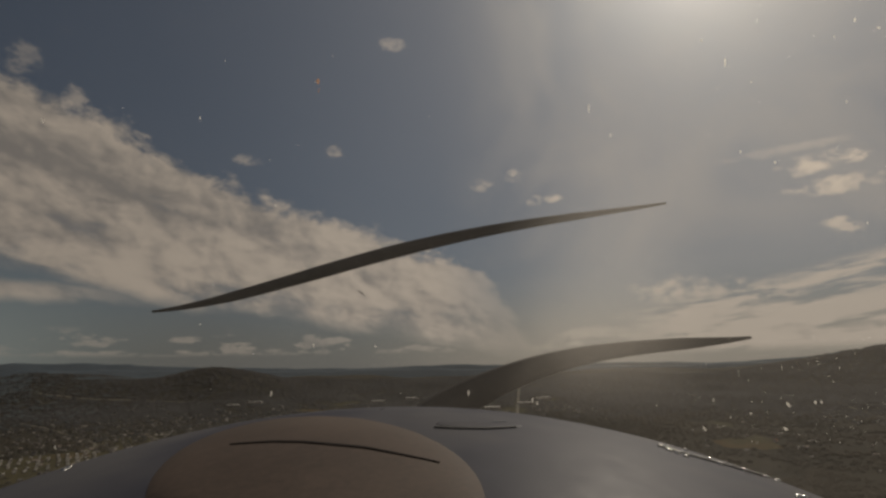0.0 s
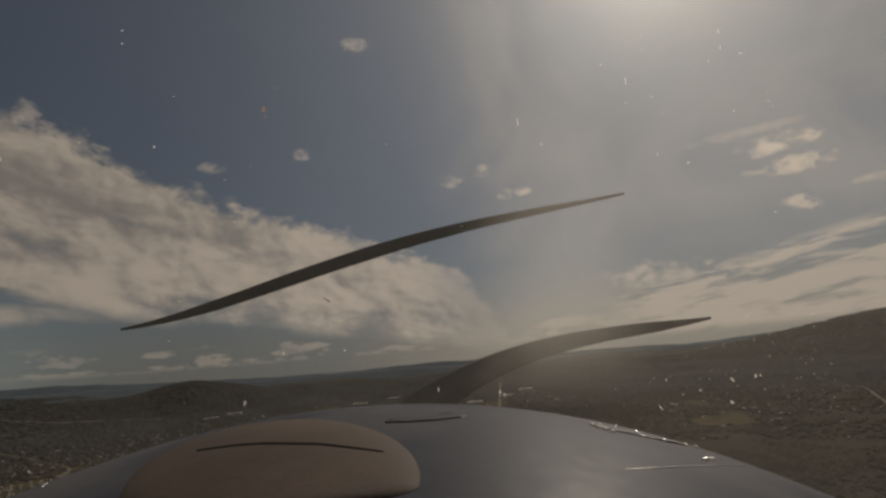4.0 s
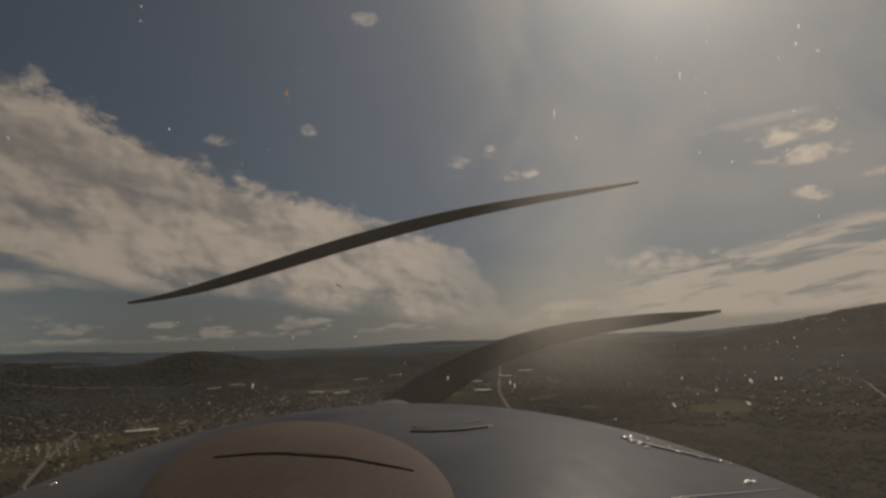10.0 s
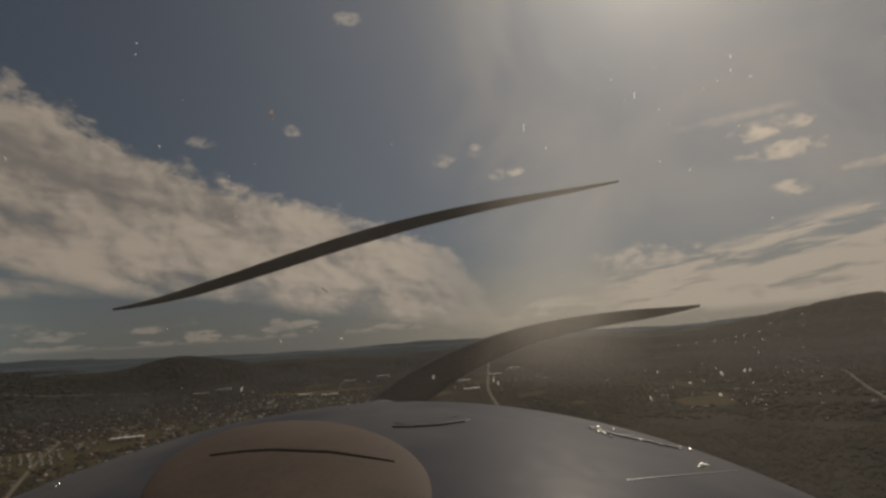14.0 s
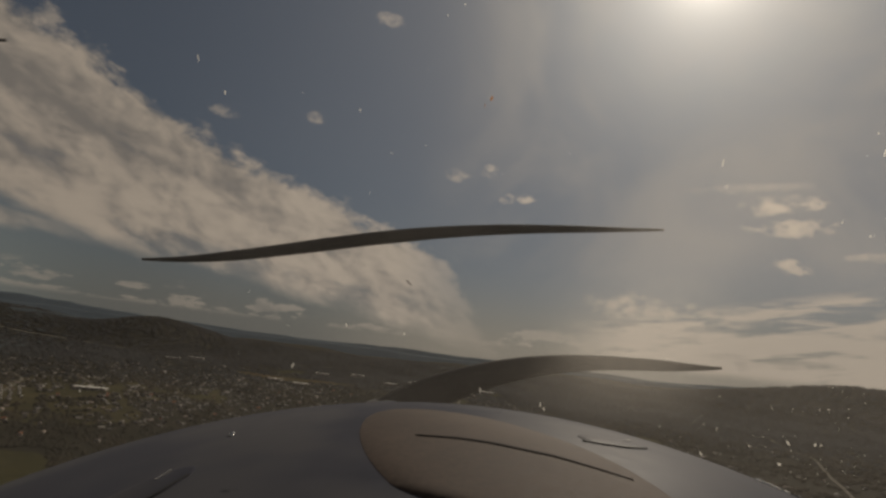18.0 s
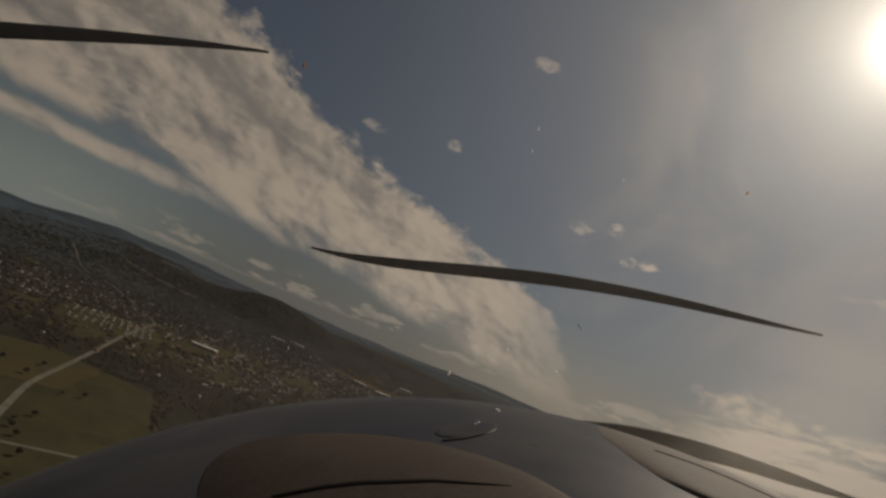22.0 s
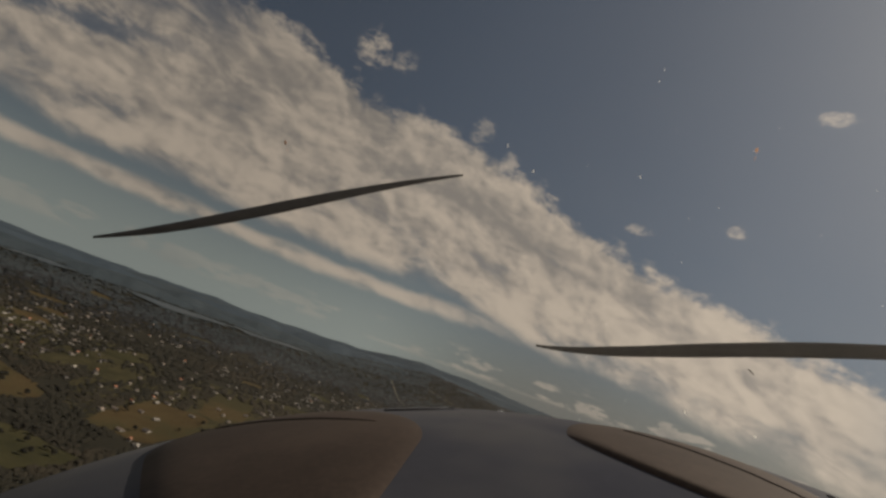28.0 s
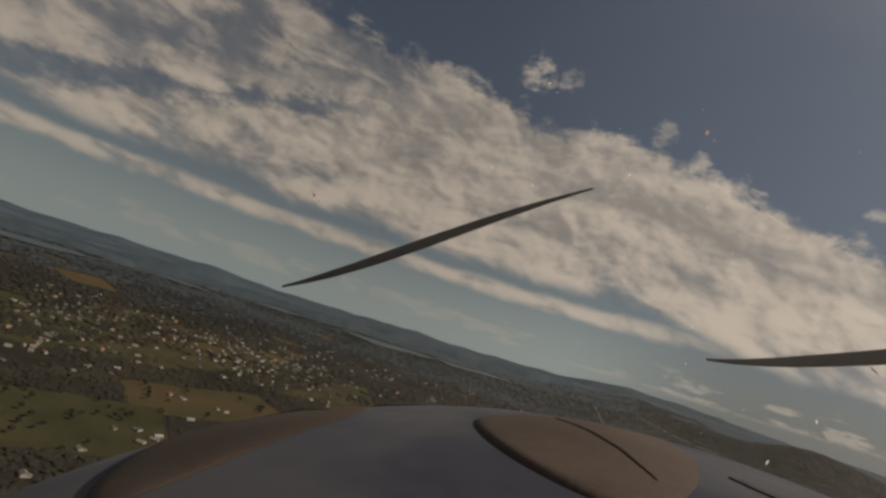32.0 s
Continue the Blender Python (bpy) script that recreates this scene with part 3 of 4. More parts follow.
for i, (az, el, turn) in enumerate(places):
    x, y = on_ground(az, el)
    ob = works if i == 0 else copy_thing(works, Matrix())
    stand(ob, x, y, turn, 1.0)
    tagged(ob, group="works in the valley")
    spots.append((x, y, 70))

# cars
first = car()
n = 0
for row in range(9):
    for col in range(17):
        if rng.random() < 0.42:
            continue
        lx, ly = -50 + row * 12.5 + (row % 2) * -3, -82 + col * 9.5 + rng.uniform(-1, 1)
        c, s = math.cos(radians(40)), math.sin(radians(40))
        x, y = -842 + c * lx - s * ly, 690 + s * lx + c * ly
        ob = first if n == 0 else copy_thing(first, Matrix())
        stand(ob, x, y, 40 + rng.choice((0, 180)) + rng.uniform(-3, 3), -1.0)
        n += 1

# rows of white mobile homes
home = hall(19, 7.0, 3.8, "white mobile home in a close-set row", 1, "mobile home", "mobile_home")
tagged(home, group="rows of mobile homes")
cx, cy = on_ground(35.6, 7.0)
n = 0
for row in range(6):
    for col in range(11):
        if rng.random() < 0.12:
            continue
        lx, ly = (col - 5) * 22 + rng.uniform(-2, 2), (row - 2.5) * 42 + rng.uniform(-3, 3)
        x, y = cx + lx * 0.82 - ly * 0.57, cy + lx * 0.57 + ly * 0.82
        stand(home if n == 0 else copy_thing(home, Matrix()), x, y, 35 + 90 + rng.uniform(-5, 5), 0.5)
        n += 1
patch("field", cx, cy, 150, 140, 35, M_LAWN, "bare ground under rows of mobile homes", "field", lift=0.4)

# houses of the town: heading, depression, spread
M_PALE = material("pale_roof", (0.105, 0.09, 0.0788), (0.285, 0.255, 0.217), 0.5, 0.8, per_object=0.8)
kinds = [house(11, 7.2, 3.0, M_ROOF, "pale detached house with a dark gabled roof"), house(14, 8, 3.0, M_PALE, "detached house with a bright pale roof", True),
         house(9, 7, 4.8, M_RED, "two-storey house with a reddish roof"), house(12.5, 8.5, 3.8, M_ROOF, "broad house with a grey gabled roof", True)]
used = [False] * 4
quarters = [(33, 7.6, 7, 2.0, 34), (26, 6.2, 6, 1.3, 22), (44, 6.0, 6, 1.4, 22), (52, 8.5, 7, 2.5, 26), (62, 11.0, 5, 3.0, 26), (73, 8.0, 7, 1.8, 44), (80, 7.2, 6, 1.6, 34),
            (90, 9.0, 6, 2.5, 26), (66, 5.2, 6, 0.9, 20), (82, 17.0, 5, 2.5, 12), (12, 5.0, 8, 0.8, 12), (-30, 7.0, 9, 2.5, 12), (98, 12, 6, 3, 14), (57, 14.5, 5, 2.5, 12), (22, 8.0, 8, 2.2, 26), (12, 6.2, 7, 1.2, 16)]
for az, el, sa, se, count in quarters:
    for _ in range(count):
        for _try in range(12):
            x, y = on_ground(rng.gauss(az, sa * 0.55), max(2.6, rng.gauss(el, se * 0.55)))
            if free(x, y, 12):
                break
        else:
            continue
        k = rng.choices((0, 1, 2, 3), (4, 3, 2, 3))[0]
        ob = kinds[k] if not used[k] else copy_thing(kinds[k], Matrix())
        used[k] = True
        stand(ob, x, y, rng.choice((20, 35, 110, 125)) + rng.uniform(-12, 12), 0.3)
        spots.append((x, y, 13))
# the farm in the dry field
for x, y, k, turn in ((-1305, 190, 2, 30), (-1290, 215, 1, 30), (-1010, 150, 1, 60), (-985, 128, 3, 60), (-1255, 285, 0, 20), (-1240, 302, 0, 110), (-800, -5, 3, 15)):
    stand(copy_thing(kinds[k], Matrix()), x, y, turn, 0.3)
    spots.append((x, y, 14))

# ---- woods ----


def single_tree(tall, wide, seed):
    """One tree: tapered trunk with limbs, and a crown of many ragged clumps."""
    r = random.Random(seed)
    root = tagged(new("tree"), "dark green broadleaf tree standing alone", "tree", "single trees in the fields")
    shapes = []
    ring = lambda c, rad: [(c[0] + rad * math.cos(a), c[1] + rad * math.sin(a), c[2]) for a in np.linspace(0, 2 * math.pi, 7)[:-1]]
    shapes.append(loft([ring((0, 0, z), w) for z, w in ((-1, 0.5), (tall * 0.2, 0.38), (tall * 0.55, 0.24), (tall * 0.9, 0.05))], True))
    for i in range(6):
        a = i * 1.1 + r.uniform(-0.3, 0.3)
        z = tall * r.uniform(0.25, 0.55)
        tip = (math.cos(a) * wide * 0.7, math.sin(a) * wide * 0.7, z + tall * 0.2)
        shapes.append(loft([ring((0, 0, z), 0.18), ring(tip, 0.04)], True))
    piece("trunk", mesh_of("tree_trunk", *joined(*shapes)), M_TRUNK, root)
    clumps = []
    for i in range(26):
        a, e = r.uniform(0, 6.283), r.uniform(-0.5, 1.4)
        d = r.uniform(0.45, 0.95)
        c = (math.cos(a) * math.cos(e) * wide * d, math.sin(a) * math.cos(e) * wide * d, tall * 0.58 + math.sin(e) * tall * 0.36 * d)
        s = wide * r.uniform(0.26, 0.42)
        clumps.append(([(c[0] + p[0] * s * r.uniform(0.7, 1.25), c[1] + p[1] * s * r.uniform(0.7, 1.25), c[2] + p[2] * s * r.uniform(0.6, 1.1)) for p in ICO_V], ICO_F))
    piece("crown", mesh_of("tree_crown", *joined(*clumps), False), M_LEAF, root)
    return root


bm = bmesh.new()
bmesh.ops.create_icosphere(bm, subdivisions=1, radius=1.0)
ICO_V = [tuple(v.co) for v in bm.verts]
ICO_F = [tuple(v.index for v in f.verts) for f in bm.faces]
bm.free()


def woods(name, x, y, size, seed, label, mat=None, flat=0.62, soft=0.5):
    """Many ragged crowns in one mesh."""
    g = np.random.default_rng(seed)
    n = len(x)
    base = np.array(ICO_V)
    s = size[:, None, None] * g.uniform(0.62, 1.25, (n, len(base), 1)) * np.array([1.0, 1.0, flat])
    co = base[None] * s
    co[:, :, 0] += x[:, None]
    co[:, :, 1] += y[:, None]
    co[:, :, 2] += (hills(x, y) + size * 0.4)[:, None]
    f = (np.array(ICO_F)[None] + (np.arange(n) * len(base))[:, None, None]).reshape(-1, 3)
    me = bpy.data.meshes.new(name)
    me.vertices.add(n * len(base))
    me.vertices.foreach_set("co", co.astype(np.float32).ravel())
    me.loops.add(f.size)
    me.loops.foreach_set("vertex_index", f.ravel().astype(np.int32))
    me.polygons.add(len(f))
    me.polygons.foreach_set("loop_start", np.arange(0, f.size, 3, dtype=np.int32))
    me.polygons.foreach_set("use_smooth", np.ones(len(f), bool))
    me.update(calc_edges=True)
    out = base / np.linalg.norm(base, axis=1)[:, None] * (1 - soft) + np.array([0.0, 0.0, soft])       # leaves face the sky more than the crown's outline does
    me.normals_split_custom_set_from_vertices(np.tile(out / np.linalg.norm(out, axis=1)[:, None], (n, 1)))
    me.materials.append(mat or M_LEAF)
    return tagged(new(name, me), label, "woods", kind="stuff")


def keep(x, y, margin):
    ok = np.ones(len(x), bool)
    for cx, cy, hx, hy, c, s in clear:
        dx, dy = x - cx, y - cy
        ok &= ~((np.abs(c * dx + s * dy) < hx * 0.97) & (np.abs(-s * dx + c * dy) < hy * 0.97))
    for cx, cy, r in spots:
        ok &= (x - cx) ** 2 + (y - cy) ** 2 > (r * 0.7 + margin) ** 2
    return ok


g = np.random.default_rng(3)


# the rest of the town: small gabled houses, too many and too far to tell apart
g2 = np.random.default_rng(21)
vs, fs, lots = [], [], []
for qa, qe, sa, se, many in ((31, 5.6, 17, 2.4, 560), (21, 7.4, 9, 2.4, 260), (12, 5.8, 9, 1.4, 120), (14, 4.6, 10, 1.0, 200), (47, 6.0, 12, 2.2, 160), (74, 6.8, 13, 2.4, 230), (92, 8.0, 8, 3.0, 120), (-8, 4.6, 8, 0.8, 60), (-32, 6.0, 10, 2.5, 45)):
    for _ in range(many):
        hx, hy = on_ground(float(g2.normal(qa, sa * 0.5)), max(2.4, float(g2.normal(qe, se * 0.5))))
        if not (keep(np.array([hx]), np.array([hy]), 0.0)[0] and math.hypot(hx, hy) > 900):
            continue
        w, d, h, t = g2.uniform(3.5, 7), g2.uniform(3, 4.6), g2.uniform(3, 5.5), g2.uniform(0, 3.14)
        c, s_ = math.cos(t), math.sin(t)
        z = float(hills(np.array(hx), np.array(hy))) - 1.0
        k = len(vs)
        lots.append((hx, hy))
        for lx, ly, lz in ((-w, -d, 0), (w, -d, 0), (w, d, 0), (-w, d, 0), (-w, -d, h), (w, -d, h), (w, d, h), (-w, d, h), (-w, 0, h * 1.5), (w, 0, h * 1.5)):
            vs.append((hx + c * lx - s_ * ly, hy + s_ * lx + c * ly, z + lz))
        fs += [tuple(k + i for i in q) for q in ((0, 1, 5, 4), (1, 2, 6, 9, 5), (2, 3, 7, 6), (3, 0, 4, 8, 7), (4, 5, 9, 8), (6, 7, 8, 9))]
M_TOWN = material("town_roofs_and_walls", (0.040, 0.034, 0.030), (0.175, 0.156, 0.136), 0.05, 0.7, islands=0.9)
town = new("distant_houses", mesh_of("distant_houses", vs, fs, False))
town.data.materials.append(M_TOWN)
tagged(town, "many small pale houses scattered among the trees", "houses", kind="stuff")

plots = np.unique(np.floor(np.array(lots) / 11.0).astype(np.int64) @ np.array([100003, 1]))


def open_view(x, y):
    """True where no small house stands, or stands close behind."""
    r = np.hypot(x, y)
    ok = np.ones(len(x), bool)
    for out in (0.0, 9.0, 18.0, 27.0, 36.0, 45.0):
        c = np.stack([x + x / r * out, y + y / r * out], -1)
        ok &= ~np.isin(np.floor(c / 11.0).astype(np.int64) @ np.array([100003, 1]), plots)
    return ok


def scatter(r0, r1, cell, cover, seed, fade=0.0):
    """Points over the part of the land that the camera overlooks, thinned to groves."""
    gg = np.random.default_rng(seed)
    n = int(radians(165) / 2 * (r1 ** 2 - r0 ** 2) / cell ** 2)
    r = np.sqrt(gg.uniform(r0 ** 2, r1 ** 2, n))
    a = np.radians(gg.uniform(-52, 113, n))
    if fade:                            # thin at its near edge, so that no line shows
        take = gg.uniform(0, 1, n) < np.clip((r - r0) / (fade * r0), 0, 1)
        r, a = r[take], a[take]
        n = len(r)
    x, y = -np.sin(a) * r, np.cos(a) * r
    grove = np.sin(x * 0.013 + np.sin(y * 0.009) * 1.7) + np.sin(y * 0.015 + np.sin(x * 0.011) * 2.0) + 0.7 * np.sin(x * 0.041 + y * 0.03) + gg.uniform(-0.9, 0.9, n)
    az = np.degrees(a)
    town = np.zeros(n)
    for qa, qe, sa, se, _ in quarters:
        qx, qy = on_ground(qa, qe)
        town = np.maximum(town, np.exp(-((x - qx) ** 2 + (y - qy) ** 2) / (2 * (0.018 * sa * np.hypot(qx, qy)) ** 2)))
    cover = cover - 1.1 * (az < 8) * (town < 0.35)
    sel = (grove > cover + town * 1.3) & keep(x, y, 5.0) & open_view(x, y)
    return x[sel], y[sel], gg


x, y, gg = scatter(380, 1700, 7.6, -1.0, 11)
woods("woods", x, y, gg.uniform(2.0, 6.4, len(x)), 1, "dark green mixed woodland between the fields", None, 0.62, 0.72)
x, y, gg = scatter(1700, 3300, 15.5, -1.6, 12)
size = gg.uniform(5.5, 10.0, len(x))
# trees further off get a greyer copy of the leaf colour, as haze
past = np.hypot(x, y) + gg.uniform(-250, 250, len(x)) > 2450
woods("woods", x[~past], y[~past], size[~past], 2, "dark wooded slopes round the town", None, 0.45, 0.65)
woods("woods", x[past], y[past], size[past], 5, "wooded slopes beyond the town, greyed for haze", M_LEAF_FAR, 0.35, 0.75)
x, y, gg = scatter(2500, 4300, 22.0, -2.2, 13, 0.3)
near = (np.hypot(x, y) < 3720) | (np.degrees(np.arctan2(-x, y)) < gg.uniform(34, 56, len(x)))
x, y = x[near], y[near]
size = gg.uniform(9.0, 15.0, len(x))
# farthest trees take haze-coloured leaves, bluer to the left of ahead
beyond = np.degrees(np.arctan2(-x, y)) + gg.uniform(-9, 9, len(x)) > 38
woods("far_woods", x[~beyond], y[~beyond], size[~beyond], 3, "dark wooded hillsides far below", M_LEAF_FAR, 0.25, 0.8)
woods("far_woods", x[beyond], y[beyond], size[beyond], 4, "wooded hillsides in the distance, coloured blue-grey for haze", M_MID_LEAF, 0.25, 0.8)

trees = [single_tree(11, 4.6, 1), single_tree(8, 3.8, 2), single_tree(13, 5.2, 3)]
grown = [False] * 3
for cx, cy, hx, hy, count in ((-1290, 270, 110, 160, 14), (-1040, 30, 140, 140, 34), (-960, 330, 80, 60, 14), (-700, 900, 180, 240, 14), (-560, 620, 140, 170, 12), (-1160, 640, 100, 120, 12)):
    for _ in range(count):
        x, y = cx + rng.uniform(-hx, hx), cy + rng.uniform(-hy, hy)
        if not free(x, y, 4):
            continue
        k = rng.randrange(3)
        ob = trees[k] if not grown[k] else copy_thing(trees[k], Matrix())
        grown[k] = True
        stand(ob, x, y, rng.uniform(0, 360), 0.0)

# ---- the aircraft's nose, in the seat's own axes: x right, y ahead, z up ----
plane = tagged(new("light_aircraft"), "grey-blue rounded aircraft nose with dark propeller blades", "aircraft")
plane.matrix_world = PLANE
MID = Vector((NOSE.x, -NOSE.z, NOSE.y))          # middle of the round cowling
UP = (PLANE.to_3x3().inverted() @ Vector((0, 0, 1))).normalized()
SIDE = UP.cross(Vector((0, 1, 0))).normalized() * -1
AHEAD = UP.cross(SIDE)


def ray(px, py):
    return Vector(((px - 784) / 950, 1.0, (441 - py) / 950)).normalized()


def on_ball(px, py, radius=None):
    """Where a line of sight from the seat meets the cowling, or, from inside, a shell round it."""
    d, r = ray(px, py), radius or ROUND
    b = d.dot(MID)
    q = max(0.0, b * b - MID.length_squared + r * r)
    return d * (b - math.sqrt(q) if r < REACH else b + math.sqrt(q))


def ball_point(polar, turn, r):
    return MID + (UP * math.cos(polar) + (SIDE * math.cos(turn) + AHEAD * math.sin(turn)) * math.sin(polar)) * r


def dome(r, low, rows, cols, wave=0.0):
    rings = []
    for i in range(rows + 1):
        p = max(0.002, radians(low) * i / rows)
        rings.append([ball_point(p, 2 * math.pi * j / cols, r * (1 + wave * math.sin(3 * p) * math.cos(2 * math.pi * j / cols * 2))) for j in range(cols)])
    return loft(rings, True)


v, f = dome(ROUND, 112, 64, 128)
f.append(tuple(range(len(v) - 128, len(v))))
shell = piece("cowling", mesh_of("cowling", v, f), M_COWL, plane, "glossy grey-blue painted engine cowling")


def flat_bar(points, half, thick):
    """A thin strip that lies on the cowling along points."""
    rings = []
    for i, p in enumerate(points):
        t = (points[min(i + 1, len(points) - 1)] - points[max(i - 1, 0)]).normalized()
        n = (p - MID).normalized()
        s = t.cross(n).normalized()
        rings.append([p - s * half - n * 0.001, p - s * half + n * thick, p + s * half + n * thick, p + s * half - n * 0.001])
    v, f = loft(rings, True)
    return v, f + [(3, 2, 1, 0), tuple(range(len(v) - 4, len(v)))]


def line(pts, n=24, radius=None):
    p = np.array(pts, float)
    t = np.linspace(0, 1, len(p))
    s = np.linspace(0, 1, n)
    return [on_ball(float(np.interp(k, t, p[:, 0])), float(np.interp(k, t, p[:, 1])), radius) for k in s]


def button(r, h):
    prof = ((1.0, 0.0), (0.95, 0.45), (0.7, 0.8), (0.3, 0.98), (0.02, 1.0))
    return mesh_of("rivet", *loft([[(r * k * math.cos(a), r * k * math.sin(a), h * z) for a in np.linspace(0, 2 * math.pi, 11)[:-1]] for k, z in prof], True))


rivet, screw = button(0.0019, 0.0015), button(0.0019, 0.0012)


def fix(name, me, px, py, place, mat=M_STEEL):
    p = on_ball(px, py)
    ob = piece(name, me, mat, shell)
    ob.matrix_local = place @ Matrix.Translation(p) @ (p - MID).to_track_quat("Z", "Y").to_matrix().to_4x4()
    return ob


hinge_mesh = mesh_of("hinge_strip", *flat_bar(line([(1142, 778), (1200, 795), (1260, 810), (1318, 826)]), 0.0014, 0.0012), False)
seam_mesh = mesh_of("panel_seam", *flat_bar(line([(1250, 884), (1330, 880), (1450, 876)]), 0.0003, 0.0003), False)
# shallow oval blister of the oil filler; its near lip's shade is a black strip
bl = []
for k in range(9):
    a = k / 8 * math.pi / 2
    ring = []
    for i in range(40):
        b = i / 40 * 2 * math.pi
        p = on_ball(835 + 76 * math.cos(a) * math.cos(b), 749.5 - 8.0 * math.cos(a) * math.sin(b))
        ring.append(p + (p - MID).normalized() * (0.0013 * math.sin(a) ** 0.7 - 0.0003))
    bl.append(ring)
blister_mesh = mesh_of("oil_door", *loft(bl, True))
lip_shade_mesh = mesh_of("oil_door_lip", *flat_bar(line([(758, 757), (800, 758), (850, 757), (898, 753)]), 0.0009, 0.0009), False)
catch_mesh = mesh_of("oil_door_catch", *flat_bar(line([(858, 746), (880, 744)], 6), 0.0006, 0.0012), False)


def oil_door(place):
    """The oil filler's door, set on the cowling at the given place."""
    for name, me, mat, label in (("oil_door", blister_mesh, M_COWL, "shallow oval blister of the oil filler door"), ("oil_door_lip", lip_shade_mesh, M_BLACK, "dark strip for the shade under the oil door's lip"), ("oil_door_catch", catch_mesh, M_STEEL, "small bright catch on the oil door")):
        piece(name, me, mat, shell, label).matrix_local = place


oil_door(Matrix())
# a second copy of the door, added for the turned attitude
oil_door(SECOND_SET)
piece("hinge_strip", hinge_mesh, M_STEEL, shell, "bright metal hinge strip")
for q in ((1147, 779), (1158, 779), (1161, 786), (1175, 791), (1190, 797), (1187, 784), (1230, 800), (1247, 808), (1287, 818)):
    fix("rivet", rivet, *q, Matrix())
piece("panel_seam", seam_mesh, M_STEEL, shell, "thin bright edge of the rear panel")
for q in ((1324, 827), (1344, 833)):
    fix("rivet", rivet, *q, Matrix())
for q in ((1382, 861), (1392, 863), (1380, 864), (104, 842)):
    fix("screw", screw, *q, Matrix())
fix("screw", screw, 97, 846, Matrix(), M_BLACK)

# the nose ahead of the dome, down to the propeller's hub
rings = []
for y, x, z, r in ((0.40, -0.022, -0.66, 0.46), (0.55, -0.03, -0.62, 0.42), (0.95, -0.06, -0.76, 0.44), (1.35, -0.10, -0.77, 0.34), (1.60, -0.13, -0.72, 0.235), (1.78, -0.15, -0.685, 0.15), (1.87, -0.157, -0.665, 0.114)):
    rings.append([Vector((x + r * math.cos(a), y, z + r * math.sin(a))) for a in np.linspace(0, 2 * math.pi, 49)[:-1]])
piece("nose_bowl", mesh_of("nose_bowl", *loft(rings, True)), M_COWL, plane)

# propeller: slim dark blades, curved as they show
hub = ray(690, 790) * 2.06
prop = piece("propeller", mesh_of("spinner", *loft([[hub + Vector((r * math.cos(a), yy, r * math.sin(a))) for a in np.linspace(0, 2 * math.pi, 25)[:-1]]
             for yy, r in ((-0.07, 0.004), (-0.065, 0.10), (0.0, 0.117), (0.11, 0.111), (0.20, 0.086), (0.26, 0.051), (0.29, 0.004))], True)), M_BLADE, plane, "dark propeller with slim curved blades")


def blade(points, widths, depth):
    """A slim blade along a curved middle line; points are sideways and up, metres."""
    p = np.array(points, float)
    d = np.concatenate([[0], np.cumsum(np.hypot(*np.diff(p, axis=0).T))])
    s = np.linspace(0, d[-1], 48)
    co = [np.polyfit(d, p[:, i], 4) for i in (0, 1)]
    x, z = np.polyval(co[0], s), np.polyval(co[1], s)
    w = np.interp(s / d[-1], np.linspace(0, 1, len(widths)), widths)
    tx, tz = np.gradient(x), np.gradient(z)
    n = np.hypot(tx, tz)
    nx, nz = -tz / n, tx / n
    rings = []
    for i in range(len(s)):
        rings.append([(x[i] + nx[i] * w[i] / 2 * math.cos(a), depth + 0.16 * w[i] * math.sin(a) + 0.10 * w[i] * math.cos(a), z[i] + nz[i] * w[i] / 2 * math.cos(a)) for a in np.linspace(0, 2 * math.pi, 13)[:-1]])
    v, f = loft(rings, True)
    f += [tuple(range(11, -1, -1)), tuple(range(len(v) - 12, len(v)))]
    return piece("blade", mesh_of("blade", v, f), M_BLADE, prop)


def seen(px, py, d=2.0):
    return (px - 784) / 950 * d, (441 - py) / 950 * d


blade([seen(*q) for q in ((680, 766), (725, 734), (775, 699), (835, 665), (905, 635), (1005, 609), (1150, 586), (1292, 572))], (0.140, 0.130, 0.096, 0.073, 0.056, 0.043, 0.010), 2.0)
# an extra upper blade, added clear of the hub for the turned attitude
added_blade_place = PLANE.inverted() @ Matrix.Translation(CORE - facing(45.0, 11.5, 19.8).to_3x3() @ NOSE) @ facing(45.0, 11.5, 19.8) @ pose(0, 0, 0, -90)
blade([seen(*q) for q in ((250, 434), (360, 418), (480, 394), (620, 361), (750, 333), (868, 312))], (0.009, 0.030, 0.040, 0.042, 0.034, 0.022, 0.008), 2.0).matrix_local = added_blade_place
blade([seen(*q) for q in ((235, 541), (335, 524), (457, 491), (621, 442), (786, 402), (975, 366), (1146, 340))], (0.009, 0.039, 0.050, 0.051, 0.041, 0.028, 0.009), 2.0)

# brown dashboard reflection in the windscreen, built as a raised patch with a crease
def pad_point(px, py, lift=0.0, wide=(555, 300, 902, 164, 164)):
    """A place on the patch's skin, which swells a little over the cowling; wide: middle, half width, its line, half
    depth ahead and behind.
    """
    p = on_ball(px, py)
    away = min(1.0, math.hypot((px - wide[0]) / wide[1], (py - wide[2]) / (wide[3] if py < wide[2] else wide[4])))
    return p + (p - MID).normalized() * (0.0027 * (1 - away ** 8) + 0.0001 + lift)


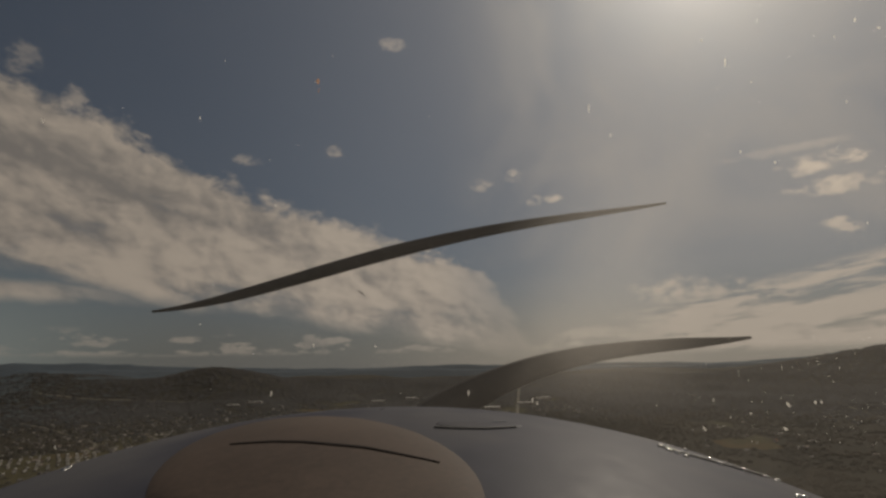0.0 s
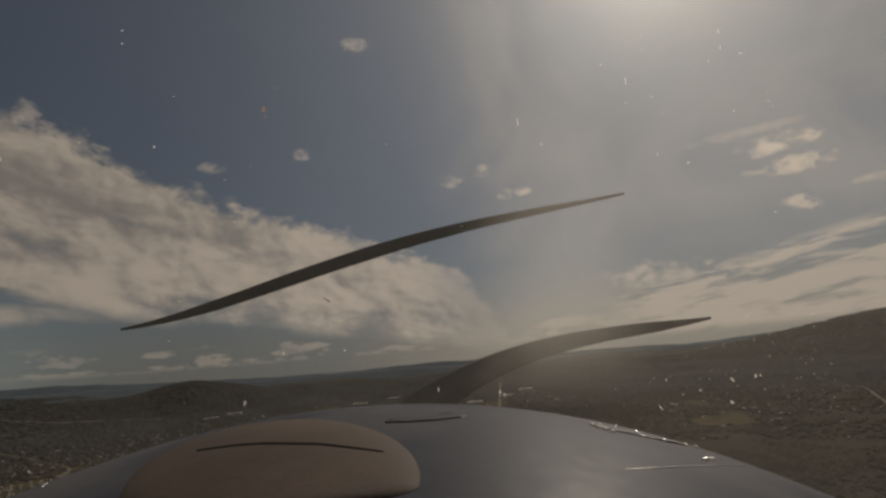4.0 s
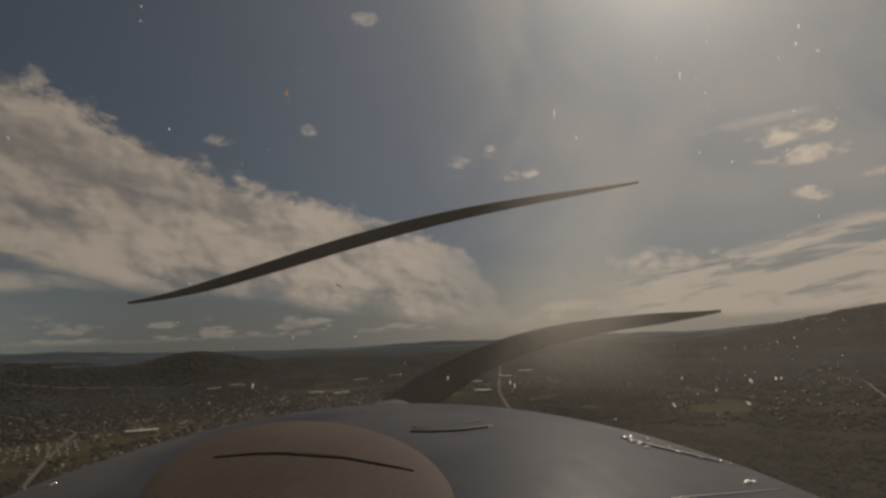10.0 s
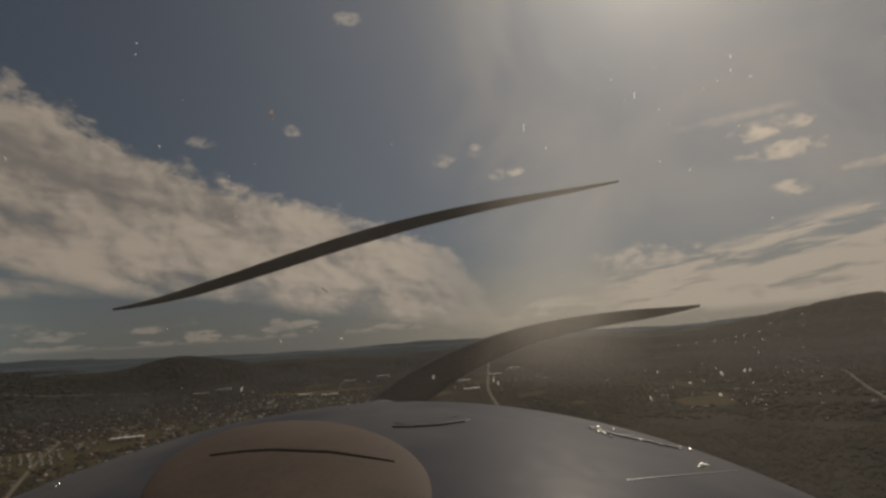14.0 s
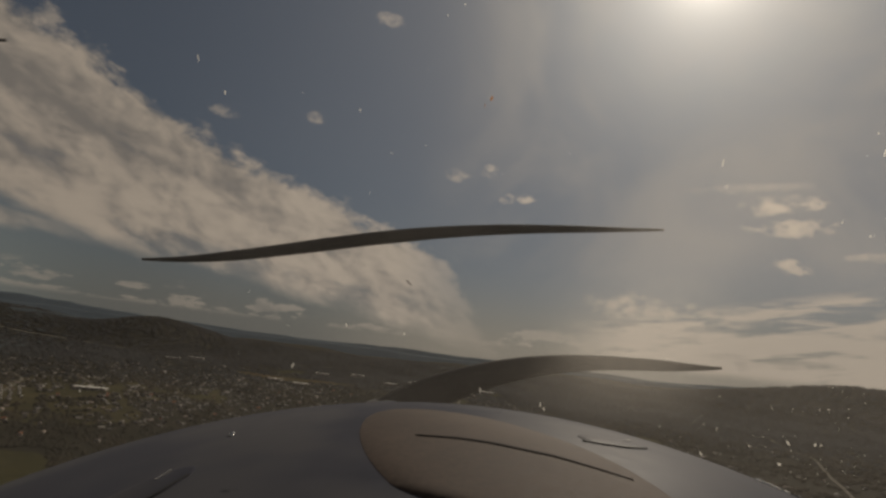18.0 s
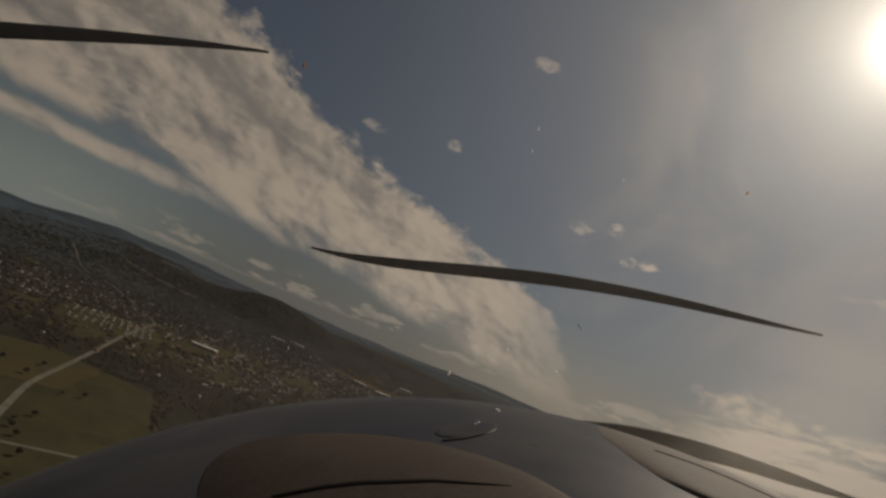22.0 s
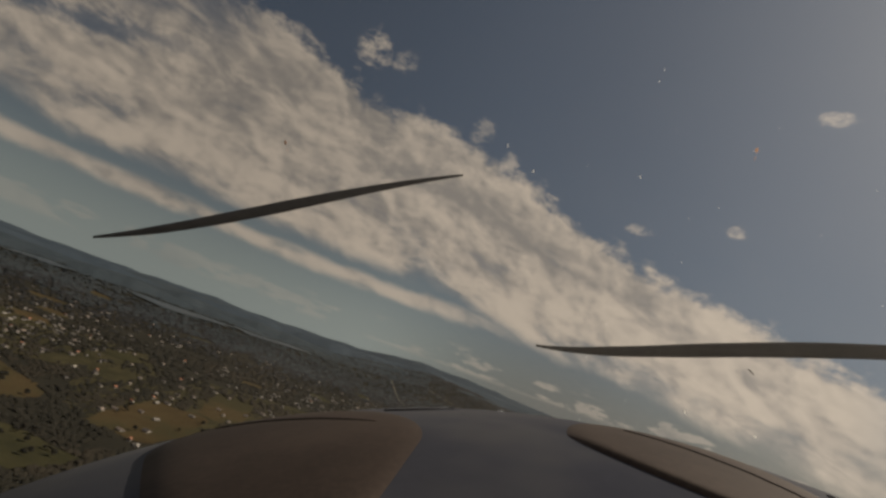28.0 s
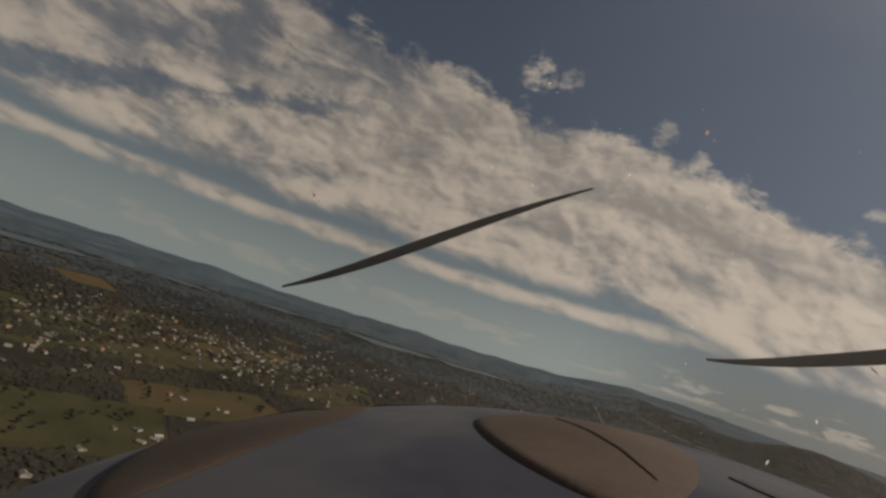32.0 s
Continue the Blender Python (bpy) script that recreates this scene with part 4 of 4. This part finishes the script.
def pad_mesh(wide):
    rings = []
    for i in range(25):
        k = math.sin(math.pi / 2 * (1 - i / 24.5))
        rings.append([pad_point(wide[0] + wide[1] * k * math.cos(a), wide[2] - wide[3 if a < math.pi else 4] * k * math.sin(a), 0.0, wide) for a in np.linspace(0, 2 * math.pi, 97)[:-1]])
    v, f = loft(rings, True)
    return mesh_of("instrument_cover", v, f + [tuple(range(len(v) - 96, len(v)))])


rings = []
for k in np.linspace(0, 1, 40):
    px, py = float(np.interp(k, (0, 0.35, 0.65, 1), (400, 530, 640, 772))), float(np.interp(k, (0, 0.2, 0.35, 0.65, 1), (804, 799, 799, 808, 832)))
    half = 2.8 * math.sin(math.pi * min(1, k * 0.96 + 0.04)) ** 0.5
    rings.append([pad_point(px, py + half * math.cos(a), 0.0006 * math.sin(a)) for a in np.linspace(0, 2 * math.pi, 9)[:-1]])
crease_mesh = mesh_of("crease", *loft(rings, True))
for place, wide in ((Matrix(), (555, 300, 902, 164, 44)), (SECOND_SET, (575, 325, 914, 178, 900))):      # a short one, and a longer copy added for the turned attitude
    cover = piece("instrument_cover", pad_mesh(wide), M_REFLECTION, plane, "raised brown patch standing in for a dashboard reflection, with a dark crease")
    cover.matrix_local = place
    piece("crease", crease_mesh, M_CREASE, cover, "dark crease across the brown patch")

# clear canopy round the seat, with the marks stuck on it
GLASS = bpy.data.materials.new("canopy_glass")
GLASS.use_nodes = True
Sock.tree = tr = GLASS.node_tree
tr.nodes.clear()
at = Sock(tr.nodes.new("ShaderNodeTexCoord").outputs["Object"])
# dust film, thick enough to veil the view as haze would
dust_and_glare = (grain(at, 3.0, 5.0, 0.6, 0.5).between(0.30, 0.75, 0.029, 0.046) + grain(at, 60.0, 3.0, 0.7).between(0.62, 0.80, 0.0, 0.02))
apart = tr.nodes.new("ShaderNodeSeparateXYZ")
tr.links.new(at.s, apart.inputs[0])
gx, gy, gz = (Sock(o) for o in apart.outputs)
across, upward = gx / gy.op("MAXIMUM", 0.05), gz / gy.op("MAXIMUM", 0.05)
# the glare below the sun, put into the film as a denser band
glare_band = (across + upward * -0.12 + (grain(at, 5.0, 4.0, 0.6) - 0.5) * 0.2)
dust_and_glare = dust_and_glare + glare_band.between(0.06, 0.26) * glare_band.between(0.30, 0.52, 1.0, 0.0) * upward.between(-0.32, -0.10) * upward.between(0.20, 0.45, 1.0, 0.3) * 0.17
# denser film on the right, in place of glare towards the sun
dust_and_glare = dust_and_glare + across.between(-0.1, 0.45) * upward.between(-0.35, -0.12) * upward.between(0.0, 0.35, 1.0, 0.25) * 0.045
dust_and_glare = dust_and_glare + across.between(0.22, 0.70) * upward.between(-0.06, 0.16) * upward.between(0.45, 0.9, 1.0, 0.4) * (grain(at, 4.0, 4.0, 0.6, 0.6).between(0.3, 0.7, 0.5, 1.0)) * 0.18
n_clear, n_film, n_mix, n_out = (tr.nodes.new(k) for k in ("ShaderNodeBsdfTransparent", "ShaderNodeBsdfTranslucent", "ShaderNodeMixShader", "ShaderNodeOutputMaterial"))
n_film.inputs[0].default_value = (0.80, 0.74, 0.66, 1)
tr.links.new(dust_and_glare.s, n_mix.inputs[0])
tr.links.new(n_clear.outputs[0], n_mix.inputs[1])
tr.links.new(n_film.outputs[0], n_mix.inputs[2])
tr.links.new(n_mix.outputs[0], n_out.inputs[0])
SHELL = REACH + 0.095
canopy = piece("canopy", mesh_of("canopy", *dome(SHELL, 76, 40, 80)), GLASS, plane, "clear dusty bubble canopy, sun glare put into its film, with dried insect marks")
canopy.visible_shadow = False

rings = [[(r * math.cos(a) * (1 + 0.12 * math.sin(3 * a)), r * math.sin(a), h) for a in np.linspace(0, 2 * math.pi, 11)[:-1]] for r, h in ((1.0, 0.0), (0.9, 0.14), (0.55, 0.24), (0.05, 0.27))]
plain_bug = mesh_of("mark", *loft(rings, True))
bug = plain_bug.copy()          # a thin dried splash, hollow behind
rs = random.Random(5)


def mark(px, py, w, h, lean=0.0, mat=M_SPECK, place=Matrix()):
    p = on_ball(px, py, SHELL - 0.002)
    k = p.length / 950
    ob = piece("insect_mark", plain_bug.copy() if mat != M_SPECK else bug, None, canopy)
    if not ob.data.materials:
        ob.data.materials.append(mat)
    ob.matrix_local = place @ Matrix.Translation(p) @ p.to_track_quat("Z", "Y").to_matrix().to_4x4() @ pose(0, 0, 0, 0, 0, lean) @ Matrix.Diagonal((w * k * 0.21, h * k * 0.27, 0.0005, 1))


# the larger marks, and copies of them added for the turned attitude
for place in (Matrix(), SECOND_SET):
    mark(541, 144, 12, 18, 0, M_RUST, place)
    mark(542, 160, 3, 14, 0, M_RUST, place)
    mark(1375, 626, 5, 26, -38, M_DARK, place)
# small marks repeated with that second set
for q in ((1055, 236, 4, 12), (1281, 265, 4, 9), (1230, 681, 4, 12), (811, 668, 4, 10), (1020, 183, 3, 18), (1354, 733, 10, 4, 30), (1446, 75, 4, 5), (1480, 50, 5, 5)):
    mark(*q, *([0.0] if len(q) == 4 else []), M_SPECK, SECOND_SET)
for q in ((1020, 190, 4, 30), (1218, 78, 5, 7), (1258, 115, 5, 26), (1302, 148, 5, 5), (1464, 183, 5, 6), (1482, 48, 6, 10), (1492, 12, 6, 12), (1522, 62, 12, 4, 35),
          (1446, 75, 5, 5), (1352, 733, 14, 6, 30), (1215, 735, 5, 16, -30), (1293, 708, 9, 4, 20), (1403, 688, 6, 9), (1413, 687, 5, 6), (1357, 692, 6, 14, -35),
          (918, 690, 4, 16), (926, 696, 4, 14), (806, 680, 5, 16), (457, 688, 6, 16, 15), (1340, 283, 5, 8), (1017, 830, 4, 5), (1230, 685, 3, 8), (1057, 236, 4, 12), (1281, 265, 4, 10), (1495, 385, 4, 6)):
    mark(*q)
for _ in range(90):
    mark(rs.uniform(1185, 1560), rs.uniform(575, 760), rs.uniform(1.0, 2.2), rs.uniform(1.2, 4.5), rs.uniform(-50, 20))
for _ in range(34):
    mark(rs.uniform(1200, 1566), rs.triangular(5, 330, 60), rs.uniform(1.2, 2.6), rs.uniform(1.5, 5), rs.uniform(-50, 20))
for _ in range(26):
    mark(rs.uniform(150, 1150), rs.uniform(60, 840), rs.uniform(1.5, 3), rs.uniform(1.5, 4), rs.uniform(-50, 20))
